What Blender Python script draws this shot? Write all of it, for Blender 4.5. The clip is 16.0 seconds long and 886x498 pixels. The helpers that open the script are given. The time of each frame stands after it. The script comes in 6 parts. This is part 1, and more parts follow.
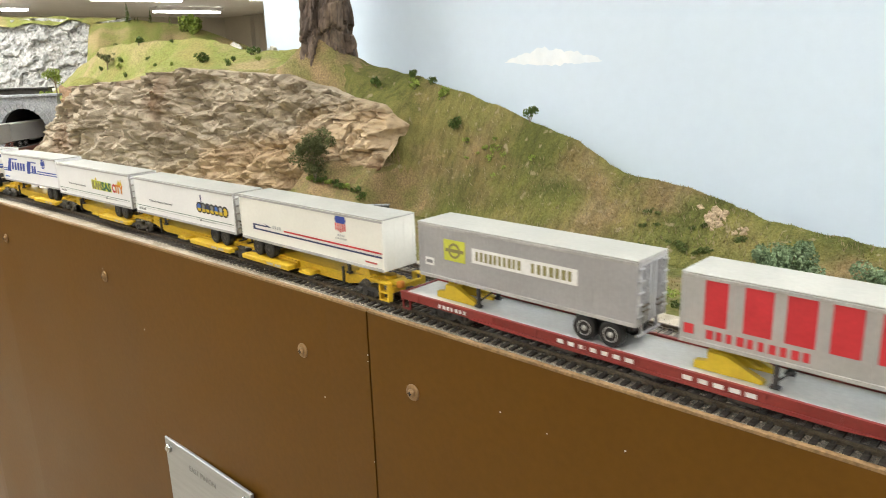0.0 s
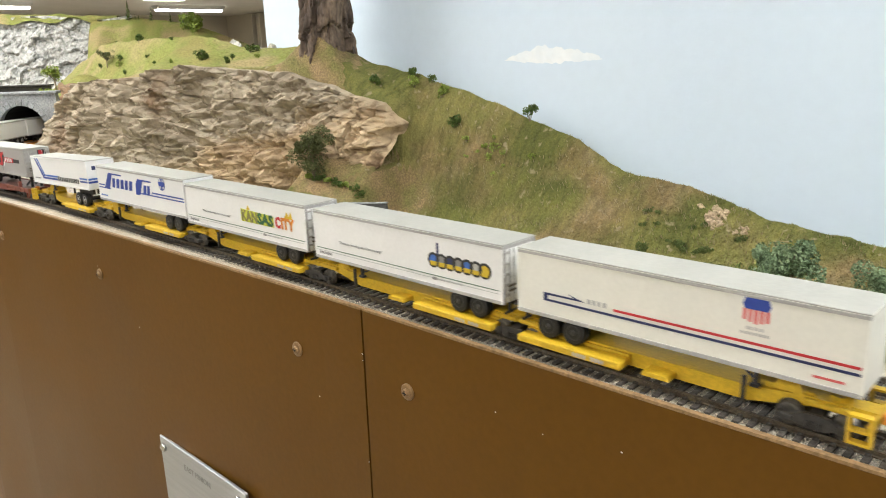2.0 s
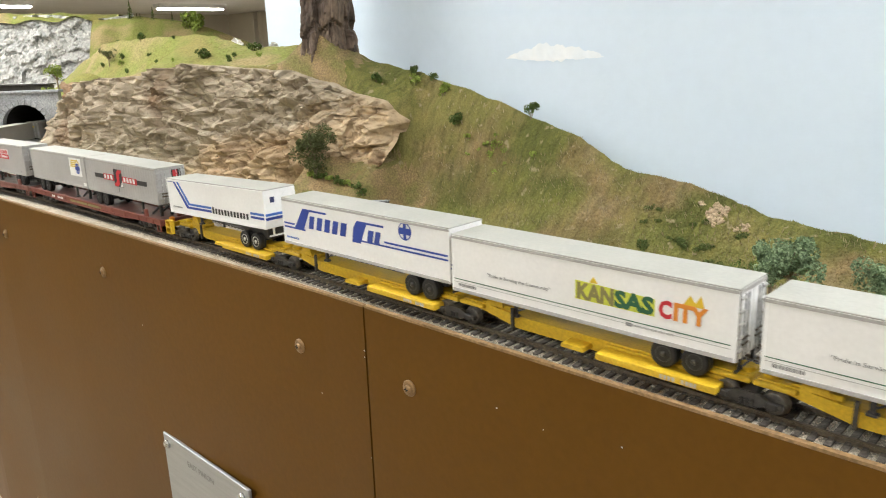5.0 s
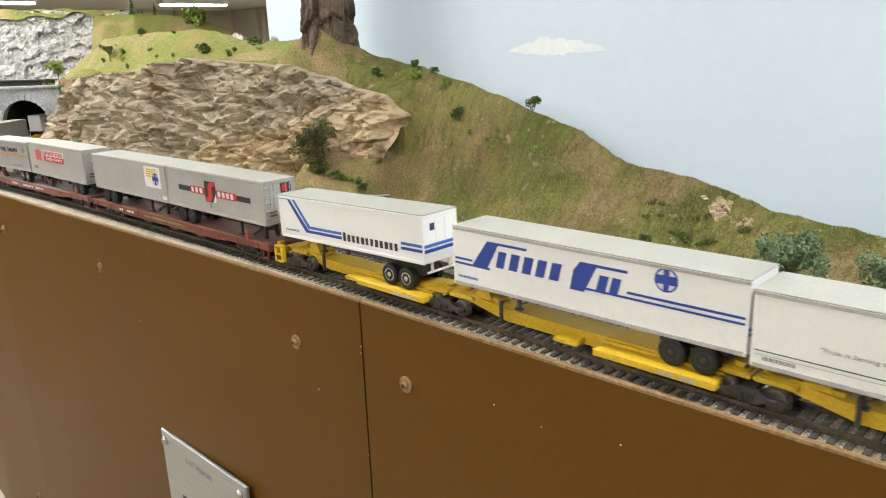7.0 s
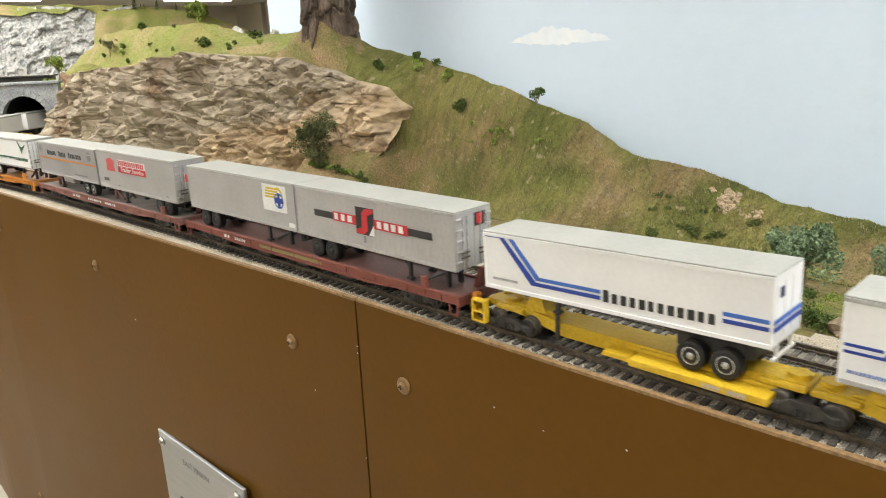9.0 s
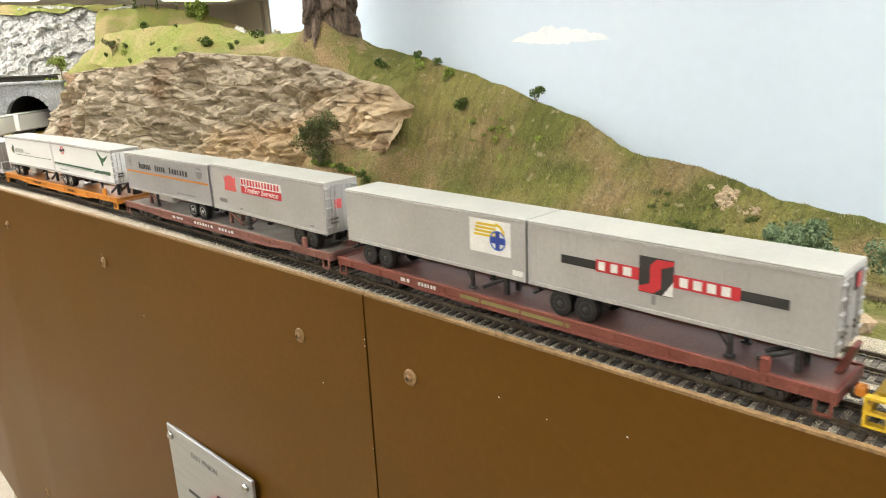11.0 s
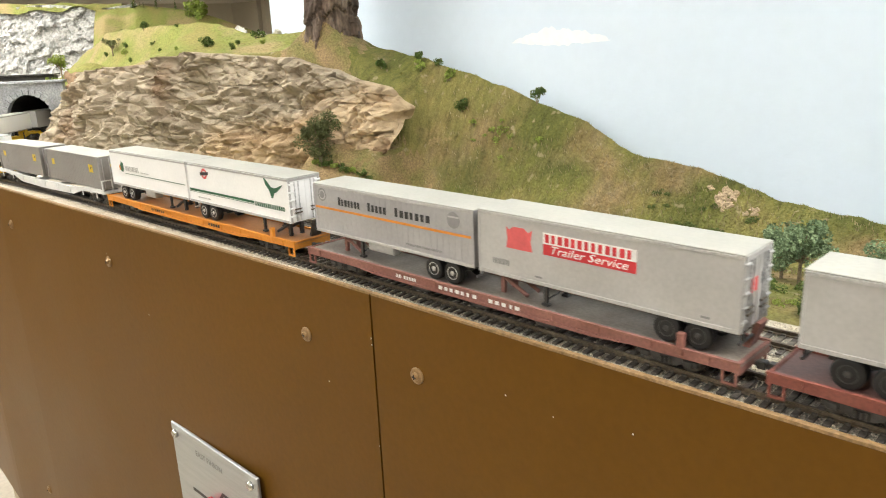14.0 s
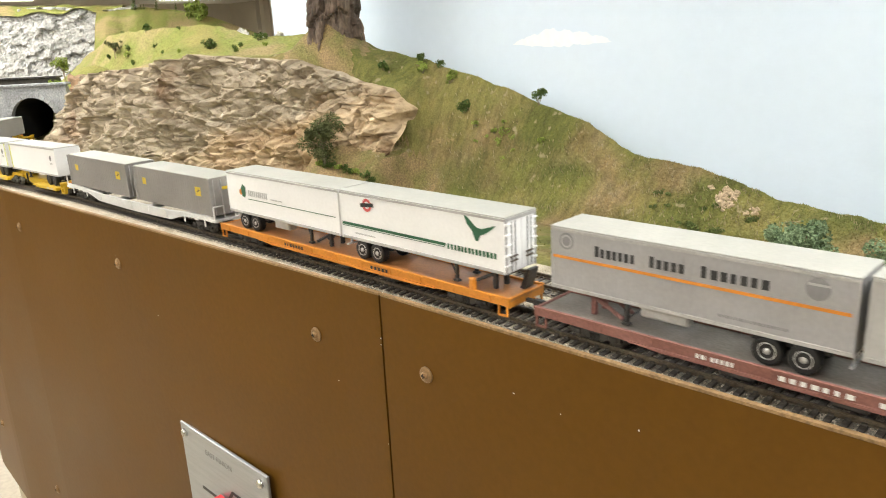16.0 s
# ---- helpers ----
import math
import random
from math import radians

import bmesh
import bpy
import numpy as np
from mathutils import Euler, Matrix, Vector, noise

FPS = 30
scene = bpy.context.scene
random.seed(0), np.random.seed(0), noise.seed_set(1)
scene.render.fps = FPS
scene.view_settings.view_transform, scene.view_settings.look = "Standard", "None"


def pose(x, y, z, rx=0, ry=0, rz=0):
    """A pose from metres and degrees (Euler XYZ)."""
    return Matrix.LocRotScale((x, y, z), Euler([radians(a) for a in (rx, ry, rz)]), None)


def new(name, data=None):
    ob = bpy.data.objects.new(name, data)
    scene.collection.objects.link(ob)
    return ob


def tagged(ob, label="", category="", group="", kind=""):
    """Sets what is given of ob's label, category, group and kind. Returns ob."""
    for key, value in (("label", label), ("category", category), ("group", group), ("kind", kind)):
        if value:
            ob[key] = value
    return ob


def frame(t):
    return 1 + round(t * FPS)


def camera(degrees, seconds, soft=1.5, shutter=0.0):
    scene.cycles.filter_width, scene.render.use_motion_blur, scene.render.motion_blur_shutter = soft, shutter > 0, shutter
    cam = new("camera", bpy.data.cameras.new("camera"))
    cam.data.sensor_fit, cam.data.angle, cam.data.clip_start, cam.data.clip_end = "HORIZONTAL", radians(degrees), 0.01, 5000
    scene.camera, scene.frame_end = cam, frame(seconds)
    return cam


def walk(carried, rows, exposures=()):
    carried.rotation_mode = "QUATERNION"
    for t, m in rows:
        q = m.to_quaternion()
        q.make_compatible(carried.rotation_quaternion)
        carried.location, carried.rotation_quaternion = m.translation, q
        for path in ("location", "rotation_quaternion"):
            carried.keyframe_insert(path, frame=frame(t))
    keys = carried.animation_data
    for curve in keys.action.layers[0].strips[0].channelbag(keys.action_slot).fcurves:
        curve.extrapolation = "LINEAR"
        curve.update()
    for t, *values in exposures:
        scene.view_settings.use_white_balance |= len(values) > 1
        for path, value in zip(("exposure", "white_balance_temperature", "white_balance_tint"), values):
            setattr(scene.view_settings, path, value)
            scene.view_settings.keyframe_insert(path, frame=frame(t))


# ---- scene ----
DEG = 61.6
CAM = camera(DEG, 16.0, soft=1.05, shutter=0.4)
CAM_ROWS = [
    (0, 0.0231, -0.3004, 0.1508, 74.976, 1.832, 43.437),
    (0.5, 0.0252, -0.2992, 0.1495, 75.013, 1.737, 43.497),
    (1, 0.0239, -0.2982, 0.1499, 75.002, 1.703, 43.487),
    (1.5, 0.0215, -0.2951, 0.1485, 75.035, 1.714, 43.53),
    (2, 0.0219, -0.2943, 0.1483, 74.936, 1.69, 43.583),
    (2.5, 0.0226, -0.2956, 0.1493, 74.863, 1.723, 43.633),
    (3, 0.0242, -0.2964, 0.1492, 74.856, 1.732, 43.639),
    (3.5, 0.0253, -0.2978, 0.1499, 74.832, 1.753, 43.667),
    (4, 0.0251, -0.297, 0.1495, 74.864, 1.823, 43.623),
    (6.5, 0.0226, -0.2941, 0.1468, 74.54, 1.842, 43.869),
    (7, 0.0225, -0.2889, 0.1457, 74.484, 1.966, 43.959),
    (7.5, 0.0206, -0.2813, 0.144, 74.406, 2.146, 44.013),
    (8, 0.0174, -0.2741, 0.1433, 74.346, 2.359, 44.121),
    (8.5, 0.0148, -0.2716, 0.1409, 74.245, 2.347, 44.201),
    (9, 0.0146, -0.2741, 0.1423, 74.024, 2.458, 44.342),
    (11.5, 0.0218, -0.2881, 0.145, 73.891, 2.554, 44.211),
    (12, 0.0223, -0.2912, 0.1462, 73.859, 2.431, 44.142),
    (12.5, 0.0222, -0.293, 0.1462, 73.859, 2.353, 44.088),
    (13, 0.0225, -0.2943, 0.1463, 73.889, 2.402, 44.05),
    (13.5, 0.0209, -0.2939, 0.1469, 73.835, 2.402, 44.018),
    (14, 0.0201, -0.2928, 0.146, 73.871, 2.39, 44.028),
    (14.5, 0.0213, -0.2927, 0.1453, 73.845, 2.487, 44.013),
    (15, 0.0213, -0.2937, 0.1465, 73.809, 2.449, 43.993),
    (15.5, 0.022, -0.2998, 0.1476, 73.793, 2.445, 43.963),
    (16, 0.0226, -0.3024, 0.1503, 73.794, 2.645, 43.916),
]

walk(CAM, [(r[0], pose(*r[1:])) for r in CAM_ROWS], exposures=[(0, -0.11, 6240, 10), (1.5, -0.13, 6230, 10), (2.5, -0.22, 6180, 10), (4, -0.18, 6200, 10), (7, -0.22, 6210, 10), (9, -0.23, 6290, 10), (12, 0.05, 6420, 10), (16, 0.05, 6420, 10)])

# ---------------------------------------------------------------- light
world = bpy.data.worlds.new("world")
scene.world = world
world.use_nodes = True
world.node_tree.nodes["Background"].inputs[0].default_value = (0.75, 0.85, 1.0, 1)
world.node_tree.nodes["Background"].inputs[1].default_value = 0.25
scene.view_settings.exposure = 0.0
CEIL = 1.0          # ceiling above the rails
FLOOR = -1.2
LAMP_W = 14.5       # watts of one tube fixture
LAMP_COL = (1.0, 0.985, 0.955)


# ---------------------------------------------------------------- helpers
def part(name, bm, material, parent=None, label="", smooth=False):
    me = bpy.data.meshes.new(name)
    bm.to_mesh(me)
    bm.free()
    return part_me(name, me, material, parent, label, smooth)


def part_me(name, me, material, parent=None, label="", smooth=False):
    mats = material if isinstance(material, (list, tuple)) else [material]
    if not me.materials:
        for m in mats:
            me.materials.append(m)
    if smooth:
        me.polygons.foreach_set("use_smooth", [True] * len(me.polygons))
    ob = new(name, me)
    if parent is not None:
        ob.parent = parent
    if label:
        tagged(ob, label)
    return ob


def root(name, label, category, group="", m=None):
    ob = new(name)
    ob.empty_display_size = 0.01
    if m is not None:
        ob.matrix_basis = m
    return tagged(ob, label, category, group)


def add_box(bm, x0, x1, y0, y1, z0, z1, bevel=0.0, seg=1):
    vs = [bm.verts.new((x, y, z)) for x in (x0, x1) for y in (y0, y1) for z in (z0, z1)]
    fs = [bm.faces.new([vs[i] for i in q]) for q in ((0, 1, 3, 2), (4, 6, 7, 5), (0, 4, 5, 1), (2, 3, 7, 6), (0, 2, 6, 4), (1, 5, 7, 3))]
    if bevel:
        es = list({e for f in fs for e in f.edges})
        bmesh.ops.bevel(bm, geom=es, offset=bevel, segments=seg, affect="EDGES", profile=0.5)
    return vs


def box(x0, x1, y0, y1, z0, z1, bevel=0.0, seg=1):
    bm = bmesh.new()
    add_box(bm, x0, x1, y0, y1, z0, z1, bevel, seg)
    return bm


def add_prism(bm, pts, y0, y1):
    """A slab with the outline pts in x and z, from y0 to y1."""
    a = [bm.verts.new((x, y0, z)) for x, z in pts]
    b = [bm.verts.new((x, y1, z)) for x, z in pts]
    n = len(pts)
    bm.faces.new(a)
    bm.faces.new(b[::-1])
    for i in range(n):
        j = (i + 1) % n
        bm.faces.new([a[j], a[i], b[i], b[j]])


def add_rod(bm, p, q, r, n=8, r2=None):
    p, q = Vector(p), Vector(q)
    m = (q - p).to_track_quat("Z", "Y").to_matrix()
    rings = []
    for c, rad in ((p, r), (q, r if r2 is None else r2)):
        rings.append([bm.verts.new(c + m @ Vector((rad * math.cos(2 * math.pi * i / n), rad * math.sin(2 * math.pi * i / n), 0))) for i in range(n)])
    for i in range(n):
        j = (i + 1) % n
        bm.faces.new([rings[0][i], rings[0][j], rings[1][j], rings[1][i]])
    bm.faces.new(rings[0][::-1])
    bm.faces.new(rings[1])


def add_lathe(bm, prof, c, n=20):
    """prof: radius and place along y, turned round the axis through c that runs along y."""
    rings = []
    for r, y in prof:
        rings.append([bm.verts.new((c[0] + r * math.cos(2 * math.pi * i / n), c[1] + y, c[2] + r * math.sin(2 * math.pi * i / n))) for i in range(n)])
    for a, b in zip(rings, rings[1:]):
        for i in range(n):
            j = (i + 1) % n
            bm.faces.new([a[i], a[j], b[j], b[i]])
    bm.faces.new(rings[0][::-1])
    bm.faces.new(rings[-1])


def grid_mesh(name, nu, nv, fn):
    """A sheet of nu by nv points from fn(u, v), u and v from 0 to 1."""
    co = np.array([fn(i / (nu - 1), j / (nv - 1)) for j in range(nv) for i in range(nu)])
    idx = np.arange(nu * nv).reshape(nv, nu)
    faces = np.stack([idx[:-1, :-1], idx[:-1, 1:], idx[1:, 1:], idx[1:, :-1]], -1).reshape(-1, 4)
    me = bpy.data.meshes.new(name)
    me.from_pydata(co.tolist(), [], faces.tolist())
    return me


def tri_soup(name, verts, faces):
    me = bpy.data.meshes.new(name)
    me.from_pydata([tuple(v) for v in verts], [], [tuple(int(i) for i in f) for f in faces])
    return me


def text_mesh(words, size, depth=0.0002, bold=0.0, shear=0.0):
    """Flat writing in the x z plane that faces -y, its left lower corner at the origin."""
    cu = bpy.data.curves.new("writing", "FONT")
    cu.body, cu.size, cu.extrude, cu.offset, cu.shear = words, size, depth / 2, bold, shear
    cu.resolution_u = 2
    ob = bpy.data.objects.new("writing", cu)
    me = bpy.data.meshes.new_from_object(ob)
    bpy.data.objects.remove(ob)
    me.transform(pose(0, 0, 0, 90))
    return me


# ---------------------------------------------------------------- materials
def mat(name, colours, rough=0.6, scale=60.0, fine=600.0, bump=0.0, metal=0.0, var=0.35, spec=0.5, coords="Object", bump_scale=None, stretch=(1, 1, 1), coat=0.0, ramp=(0.35, 0.65), rough_var=0.12):
    """colours: one to three linear colours mixed by coarse noise; fine noise varies them further and gives relief."""
    m = bpy.data.materials.new(name)
    m.use_nodes = True
    nt = m.node_tree
    b = nt.nodes["Principled BSDF"]
    link = nt.links.new
    tc = nt.nodes.new("ShaderNodeTexCoord")
    mp = nt.nodes.new("ShaderNodeMapping")
    mp.inputs["Scale"].default_value = stretch
    link(tc.outputs[coords], mp.inputs[0])
    n1 = nt.nodes.new("ShaderNodeTexNoise")
    n1.inputs["Scale"].default_value, n1.inputs["Detail"].default_value = scale, 5
    n2 = nt.nodes.new("ShaderNodeTexNoise")
    n2.inputs["Scale"].default_value, n2.inputs["Detail"].default_value = fine, 3
    link(mp.outputs[0], n1.inputs[0])
    link(mp.outputs[0], n2.inputs[0])
    rp = nt.nodes.new("ShaderNodeValToRGB")
    cols = colours if isinstance(colours[0], (tuple, list)) else [colours]
    while len(rp.color_ramp.elements) < max(2, len(cols)):
        rp.color_ramp.elements.new(0.5)
    for i, e in enumerate(rp.color_ramp.elements):
        c = cols[min(i, len(cols) - 1)]
        e.position = ramp[0] + (ramp[1] - ramp[0]) * i / (len(rp.color_ramp.elements) - 1)
        e.color = (*c, 1)
    link(n1.outputs["Fac"], rp.inputs[0])
    mr = nt.nodes.new("ShaderNodeMapRange")
    mr.inputs["From Min"].default_value, mr.inputs["From Max"].default_value = 0.3, 0.7
    mr.inputs["To Min"].default_value, mr.inputs["To Max"].default_value = 1 - var, 1 + var
    link(n2.outputs["Fac"], mr.inputs[0])
    mx = nt.nodes.new("ShaderNodeVectorMath")
    mx.operation = "SCALE"
    link(rp.outputs[0], mx.inputs[0])
    link(mr.outputs[0], mx.inputs["Scale"])
    link(mx.outputs[0], b.inputs["Base Color"])
    rr = nt.nodes.new("ShaderNodeMapRange")
    rr.inputs["To Min"].default_value, rr.inputs["To Max"].default_value = max(0.03, rough - rough_var), min(1, rough + rough_var)
    link(n1.outputs["Fac"], rr.inputs[0])
    link(rr.outputs[0], b.inputs["Roughness"])
    b.inputs["Metallic"].default_value = metal
    b.inputs["Specular IOR Level"].default_value = spec
    b.inputs["Coat Weight"].default_value = coat
    if bump:
        n3 = nt.nodes.new("ShaderNodeTexNoise")
        n3.inputs["Scale"].default_value, n3.inputs["Detail"].default_value = bump_scale or fine, 6
        link(mp.outputs[0], n3.inputs[0])
        bp = nt.nodes.new("ShaderNodeBump")
        bp.inputs["Strength"].default_value = 1.0
        bp.inputs["Distance"].default_value = bump
        link(n3.outputs["Fac"], bp.inputs["Height"])
        link(bp.outputs[0], b.inputs["Normal"])
    return m


def glow(name, colour, strength):
    m = bpy.data.materials.new(name)
    m.use_nodes = True
    b = m.node_tree.nodes["Principled BSDF"]
    b.inputs["Base Color"].default_value = (0.8, 0.8, 0.8, 1)
    b.inputs["Emission Color"].default_value = (*colour, 1)
    b.inputs["Emission Strength"].default_value = strength
    return m


def ramp_of(nt, fac, stops):
    rp = nt.nodes.new("ShaderNodeValToRGB")
    while len(rp.color_ramp.elements) < len(stops):
        rp.color_ramp.elements.new(0.5)
    for e, (at, c) in zip(rp.color_ramp.elements, stops):
        e.position, e.color = at, (*c, 1)
    nt.links.new(fac, rp.inputs[0])
    return rp.outputs[0]


def noise_of(nt, scale, detail=4, stretch=(1, 1, 1), shift=0.0):
    tc, mp, n = (nt.nodes.new("ShaderNode" + k) for k in ("TexCoord", "Mapping", "TexNoise"))
    mp.inputs["Scale"].default_value = stretch
    mp.inputs["Location"].default_value = (shift, shift * 0.7, shift * 0.3)
    n.inputs["Scale"].default_value, n.inputs["Detail"].default_value = scale, detail
    nt.links.new(tc.outputs["Object"], mp.inputs[0])
    nt.links.new(mp.outputs[0], n.inputs[0])
    return n.outputs["Fac"]


def blend(nt, fac, a, b, how="MIX"):
    mx = nt.nodes.new("ShaderNodeMix")
    mx.data_type, mx.blend_type = "RGBA", how
    for sock, v in ((mx.inputs[0], fac), (mx.inputs[6], a), (mx.inputs[7], b)):
        if hasattr(v, "links"):
            nt.links.new(v, sock)
        else:
            sock.default_value = v if isinstance(v, float) else (*v, 1)
    return mx.outputs[2]


def bare(name, rough):
    m = bpy.data.materials.new(name)
    m.use_nodes = True
    b = m.node_tree.nodes["Principled BSDF"]
    b.inputs["Roughness"].default_value, b.inputs["Specular IOR Level"].default_value = rough, 0.12
    return m, m.node_tree, b


def relief(nt, b, height, depth):
    bp = nt.nodes.new("ShaderNodeBump")
    bp.inputs["Distance"].default_value = depth
    nt.links.new(height, bp.inputs["Height"])
    nt.links.new(bp.outputs[0], b.inputs["Normal"])


def turf(name, gain):
    """Olive and brown static grass in patches, with streaks that run down the bank and pale worn specks."""
    m, nt, b = bare(name, 0.95)
    g = lambda *c: tuple(v * gain for v in c)
    green = ramp_of(nt, noise_of(nt, 11, 5), [(0.33, g(0.110, 0.118, 0.034)), (0.48, g(0.162, 0.162, 0.048)), (0.64, g(0.215, 0.192, 0.068))])
    brown = ramp_of(nt, noise_of(nt, 26, 5, (1, 1, 0.5), 3), [(0.35, g(0.185, 0.135, 0.062)), (0.52, g(0.245, 0.175, 0.090)), (0.68, g(0.285, 0.215, 0.125))])
    where = ramp_of(nt, noise_of(nt, 9, 7, (1, 1, 0.8), 7), [(0.475, (0, 0, 0)), (0.61, (0.85, 0.85, 0.85))])
    c = blend(nt, where, green, brown)
    streak = ramp_of(nt, noise_of(nt, 150, 4, (1, 0.3, 0.22), 2), [(0.30, (0.66, 0.66, 0.66)), (0.50, (1, 1, 1)), (0.72, (1.25, 1.20, 1.12))])
    c = blend(nt, 0.85, c, streak, "MULTIPLY")
    fine = ramp_of(nt, noise_of(nt, 520, 3), [(0.34, (0.7, 0.7, 0.7)), (0.66, (1.25, 1.25, 1.25))])
    c = blend(nt, 0.7, c, fine, "MULTIPLY")
    speck = ramp_of(nt, noise_of(nt, 75, 5, (1, 1, 0.6), 11), [(0.63, (0, 0, 0)), (0.69, (0.7, 0.7, 0.7))])
    c = blend(nt, speck, c, g(0.36, 0.29, 0.19))
    nt.links.new(c, b.inputs["Base Color"])
    relief(nt, b, noise_of(nt, 260, 5, (1, 1, 0.5)), 0.0022)
    return m


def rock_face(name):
    """Cast plaster rock: grey-tan washes above, warmer tan below, rusty stains, fine darker and paler mottling."""
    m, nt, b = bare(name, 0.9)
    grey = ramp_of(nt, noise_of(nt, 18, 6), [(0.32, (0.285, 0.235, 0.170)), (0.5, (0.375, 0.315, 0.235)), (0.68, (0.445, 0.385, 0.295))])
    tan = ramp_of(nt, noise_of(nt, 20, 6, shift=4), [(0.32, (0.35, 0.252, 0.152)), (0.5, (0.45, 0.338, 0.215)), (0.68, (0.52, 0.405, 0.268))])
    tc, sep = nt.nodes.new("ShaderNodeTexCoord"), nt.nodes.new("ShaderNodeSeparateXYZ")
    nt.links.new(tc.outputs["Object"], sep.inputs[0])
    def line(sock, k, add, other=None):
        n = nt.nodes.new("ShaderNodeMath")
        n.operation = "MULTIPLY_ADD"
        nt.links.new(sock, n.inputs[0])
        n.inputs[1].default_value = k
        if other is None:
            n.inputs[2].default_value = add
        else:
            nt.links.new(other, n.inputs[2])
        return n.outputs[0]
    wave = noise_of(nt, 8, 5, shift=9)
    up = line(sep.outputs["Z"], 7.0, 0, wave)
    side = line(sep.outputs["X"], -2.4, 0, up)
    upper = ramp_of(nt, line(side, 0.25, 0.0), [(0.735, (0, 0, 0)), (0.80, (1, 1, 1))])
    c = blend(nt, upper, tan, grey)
    rust = ramp_of(nt, noise_of(nt, 9, 6, (1, 1, 0.8), 14), [(0.57, (0, 0, 0)), (0.67, (0.8, 0.8, 0.8))])
    c = blend(nt, rust, c, (0.165, 0.095, 0.052))
    mottle = ramp_of(nt, noise_of(nt, 75, 6, (1, 1, 1.6), 5), [(0.34, (0.64, 0.60, 0.56)), (0.45, (1, 1, 1)), (0.68, (1.2, 1.2, 1.18))])
    c = blend(nt, 0.8, c, mottle, "MULTIPLY")
    nt.links.new(c, b.inputs["Base Color"])
    relief(nt, b, noise_of(nt, 230, 6), 0.0014)
    return m


M_FASCIA = mat("brown_paint", [(0.119, 0.054, 0.0062), (0.136, 0.062, 0.0072)], rough=0.42, scale=5, fine=220, var=0.05, bump=0.0001, bump_scale=160, spec=0.14)
M_EDGE = mat("worn_board_edge", [(0.24, 0.145, 0.06), (0.32, 0.205, 0.10)], rough=0.8, scale=30, fine=500, var=0.3)
M_BALLAST = mat("ballast", [(0.40, 0.35, 0.26), (0.56, 0.50, 0.40), (0.46, 0.40, 0.30)], rough=0.95, scale=45, fine=1500, var=0.5, bump=0.0012, bump_scale=900)
M_BALLAST_DARK = mat("dark_ballast", [(0.24, 0.22, 0.18), (0.38, 0.35, 0.29)], rough=0.95, scale=60, fine=1500, var=0.5, bump=0.0012, bump_scale=900)
M_TIE = mat("weathered_tie", [(0.065, 0.056, 0.046), (0.16, 0.140, 0.115)], rough=0.85, scale=120, fine=900, var=0.35, bump=0.0003)
M_RAIL = mat("weathered_rail", [(0.10, 0.075, 0.05), (0.16, 0.13, 0.09)], rough=0.5, scale=80, fine=600, metal=0.5)
M_GRASS = turf("turf", 1.0)
M_BLADE = turf("grass_fibre", 1.22)
M_FARGRASS = mat("bright_turf", [(0.255, 0.225, 0.080), (0.215, 0.235, 0.065), (0.33, 0.26, 0.13)], rough=0.95, scale=8, fine=250, var=0.28, bump=0.002, bump_scale=250, spec=0.1)
M_DRY = mat("dry_stalks", [(0.36, 0.29, 0.17), (0.46, 0.38, 0.24)], rough=0.9, scale=40, fine=300)
M_TAN = mat("pale_tan_rock", [(0.42, 0.31, 0.20), (0.52, 0.41, 0.28)], rough=0.9, scale=60, fine=400, var=0.3, bump=0.001)
M_SLATE = mat("dark_grey_wall", [(0.06, 0.06, 0.06), (0.10, 0.10, 0.10)], rough=0.85, scale=60, fine=500, var=0.3, stretch=(1, 1, 6))
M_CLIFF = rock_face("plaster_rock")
M_ROCKBROWN = mat("stained_brown_rock", [(0.14, 0.085, 0.05), (0.28, 0.18, 0.105)], rough=0.9, scale=18, fine=130, var=0.3, bump=0.0012, bump_scale=260)
M_DIRT = mat("tan_dirt", [(0.30, 0.205, 0.10), (0.24, 0.18, 0.075), (0.19, 0.17, 0.055)], rough=0.95, scale=30, fine=400, var=0.35, bump=0.002, bump_scale=400)
M_GREYROCK = mat("grey_rock", [(0.33, 0.335, 0.32), (0.47, 0.465, 0.44), (0.39, 0.39, 0.37)], rough=0.9, scale=22, fine=110, var=0.3, bump=0.002, bump_scale=110)
M_BUTTE = mat("brown_rock", [(0.085, 0.060, 0.045), (0.20, 0.145, 0.105)], rough=0.9, scale=22, fine=200, var=0.35, bump=0.002, bump_scale=150, stretch=(1, 1, 0.5))
M_STONE = mat("cut_stone", [(0.24, 0.25, 0.26), (0.38, 0.39, 0.40)], rough=0.9, scale=30, fine=300, var=0.3, bump=0.0012)
M_DARK = mat("tunnel_black", [(0.012, 0.011, 0.010)], rough=0.9, var=0.2)
M_SKY = mat("sky_blue_wall_paint", [(0.64, 0.745, 0.87), (0.67, 0.765, 0.88)], rough=0.75, scale=1.2, fine=60, var=0.012, bump=0.0003, bump_scale=150, spec=0.3)
M_CLOUD = mat("cloud_white_paint", [(0.86, 0.89, 0.93), (0.78, 0.84, 0.91)], rough=0.8, scale=22, fine=90, var=0.03)
M_BEIGE = mat("beige_wall", [(0.52, 0.47, 0.36), (0.56, 0.50, 0.39)], rough=0.8, scale=2, fine=80, var=0.04)
M_CEIL = mat("ceiling_white", [(0.80, 0.77, 0.69), (0.84, 0.81, 0.73)], rough=0.9, scale=2, fine=60, var=0.06)
M_FLOOR = mat("floor_tile", [(0.42, 0.37, 0.29), (0.48, 0.43, 0.34)], rough=0.5, scale=3, fine=60, var=0.1)
M_TUBE = glow("tube_light", (1.0, 0.97, 0.90), 24.0)
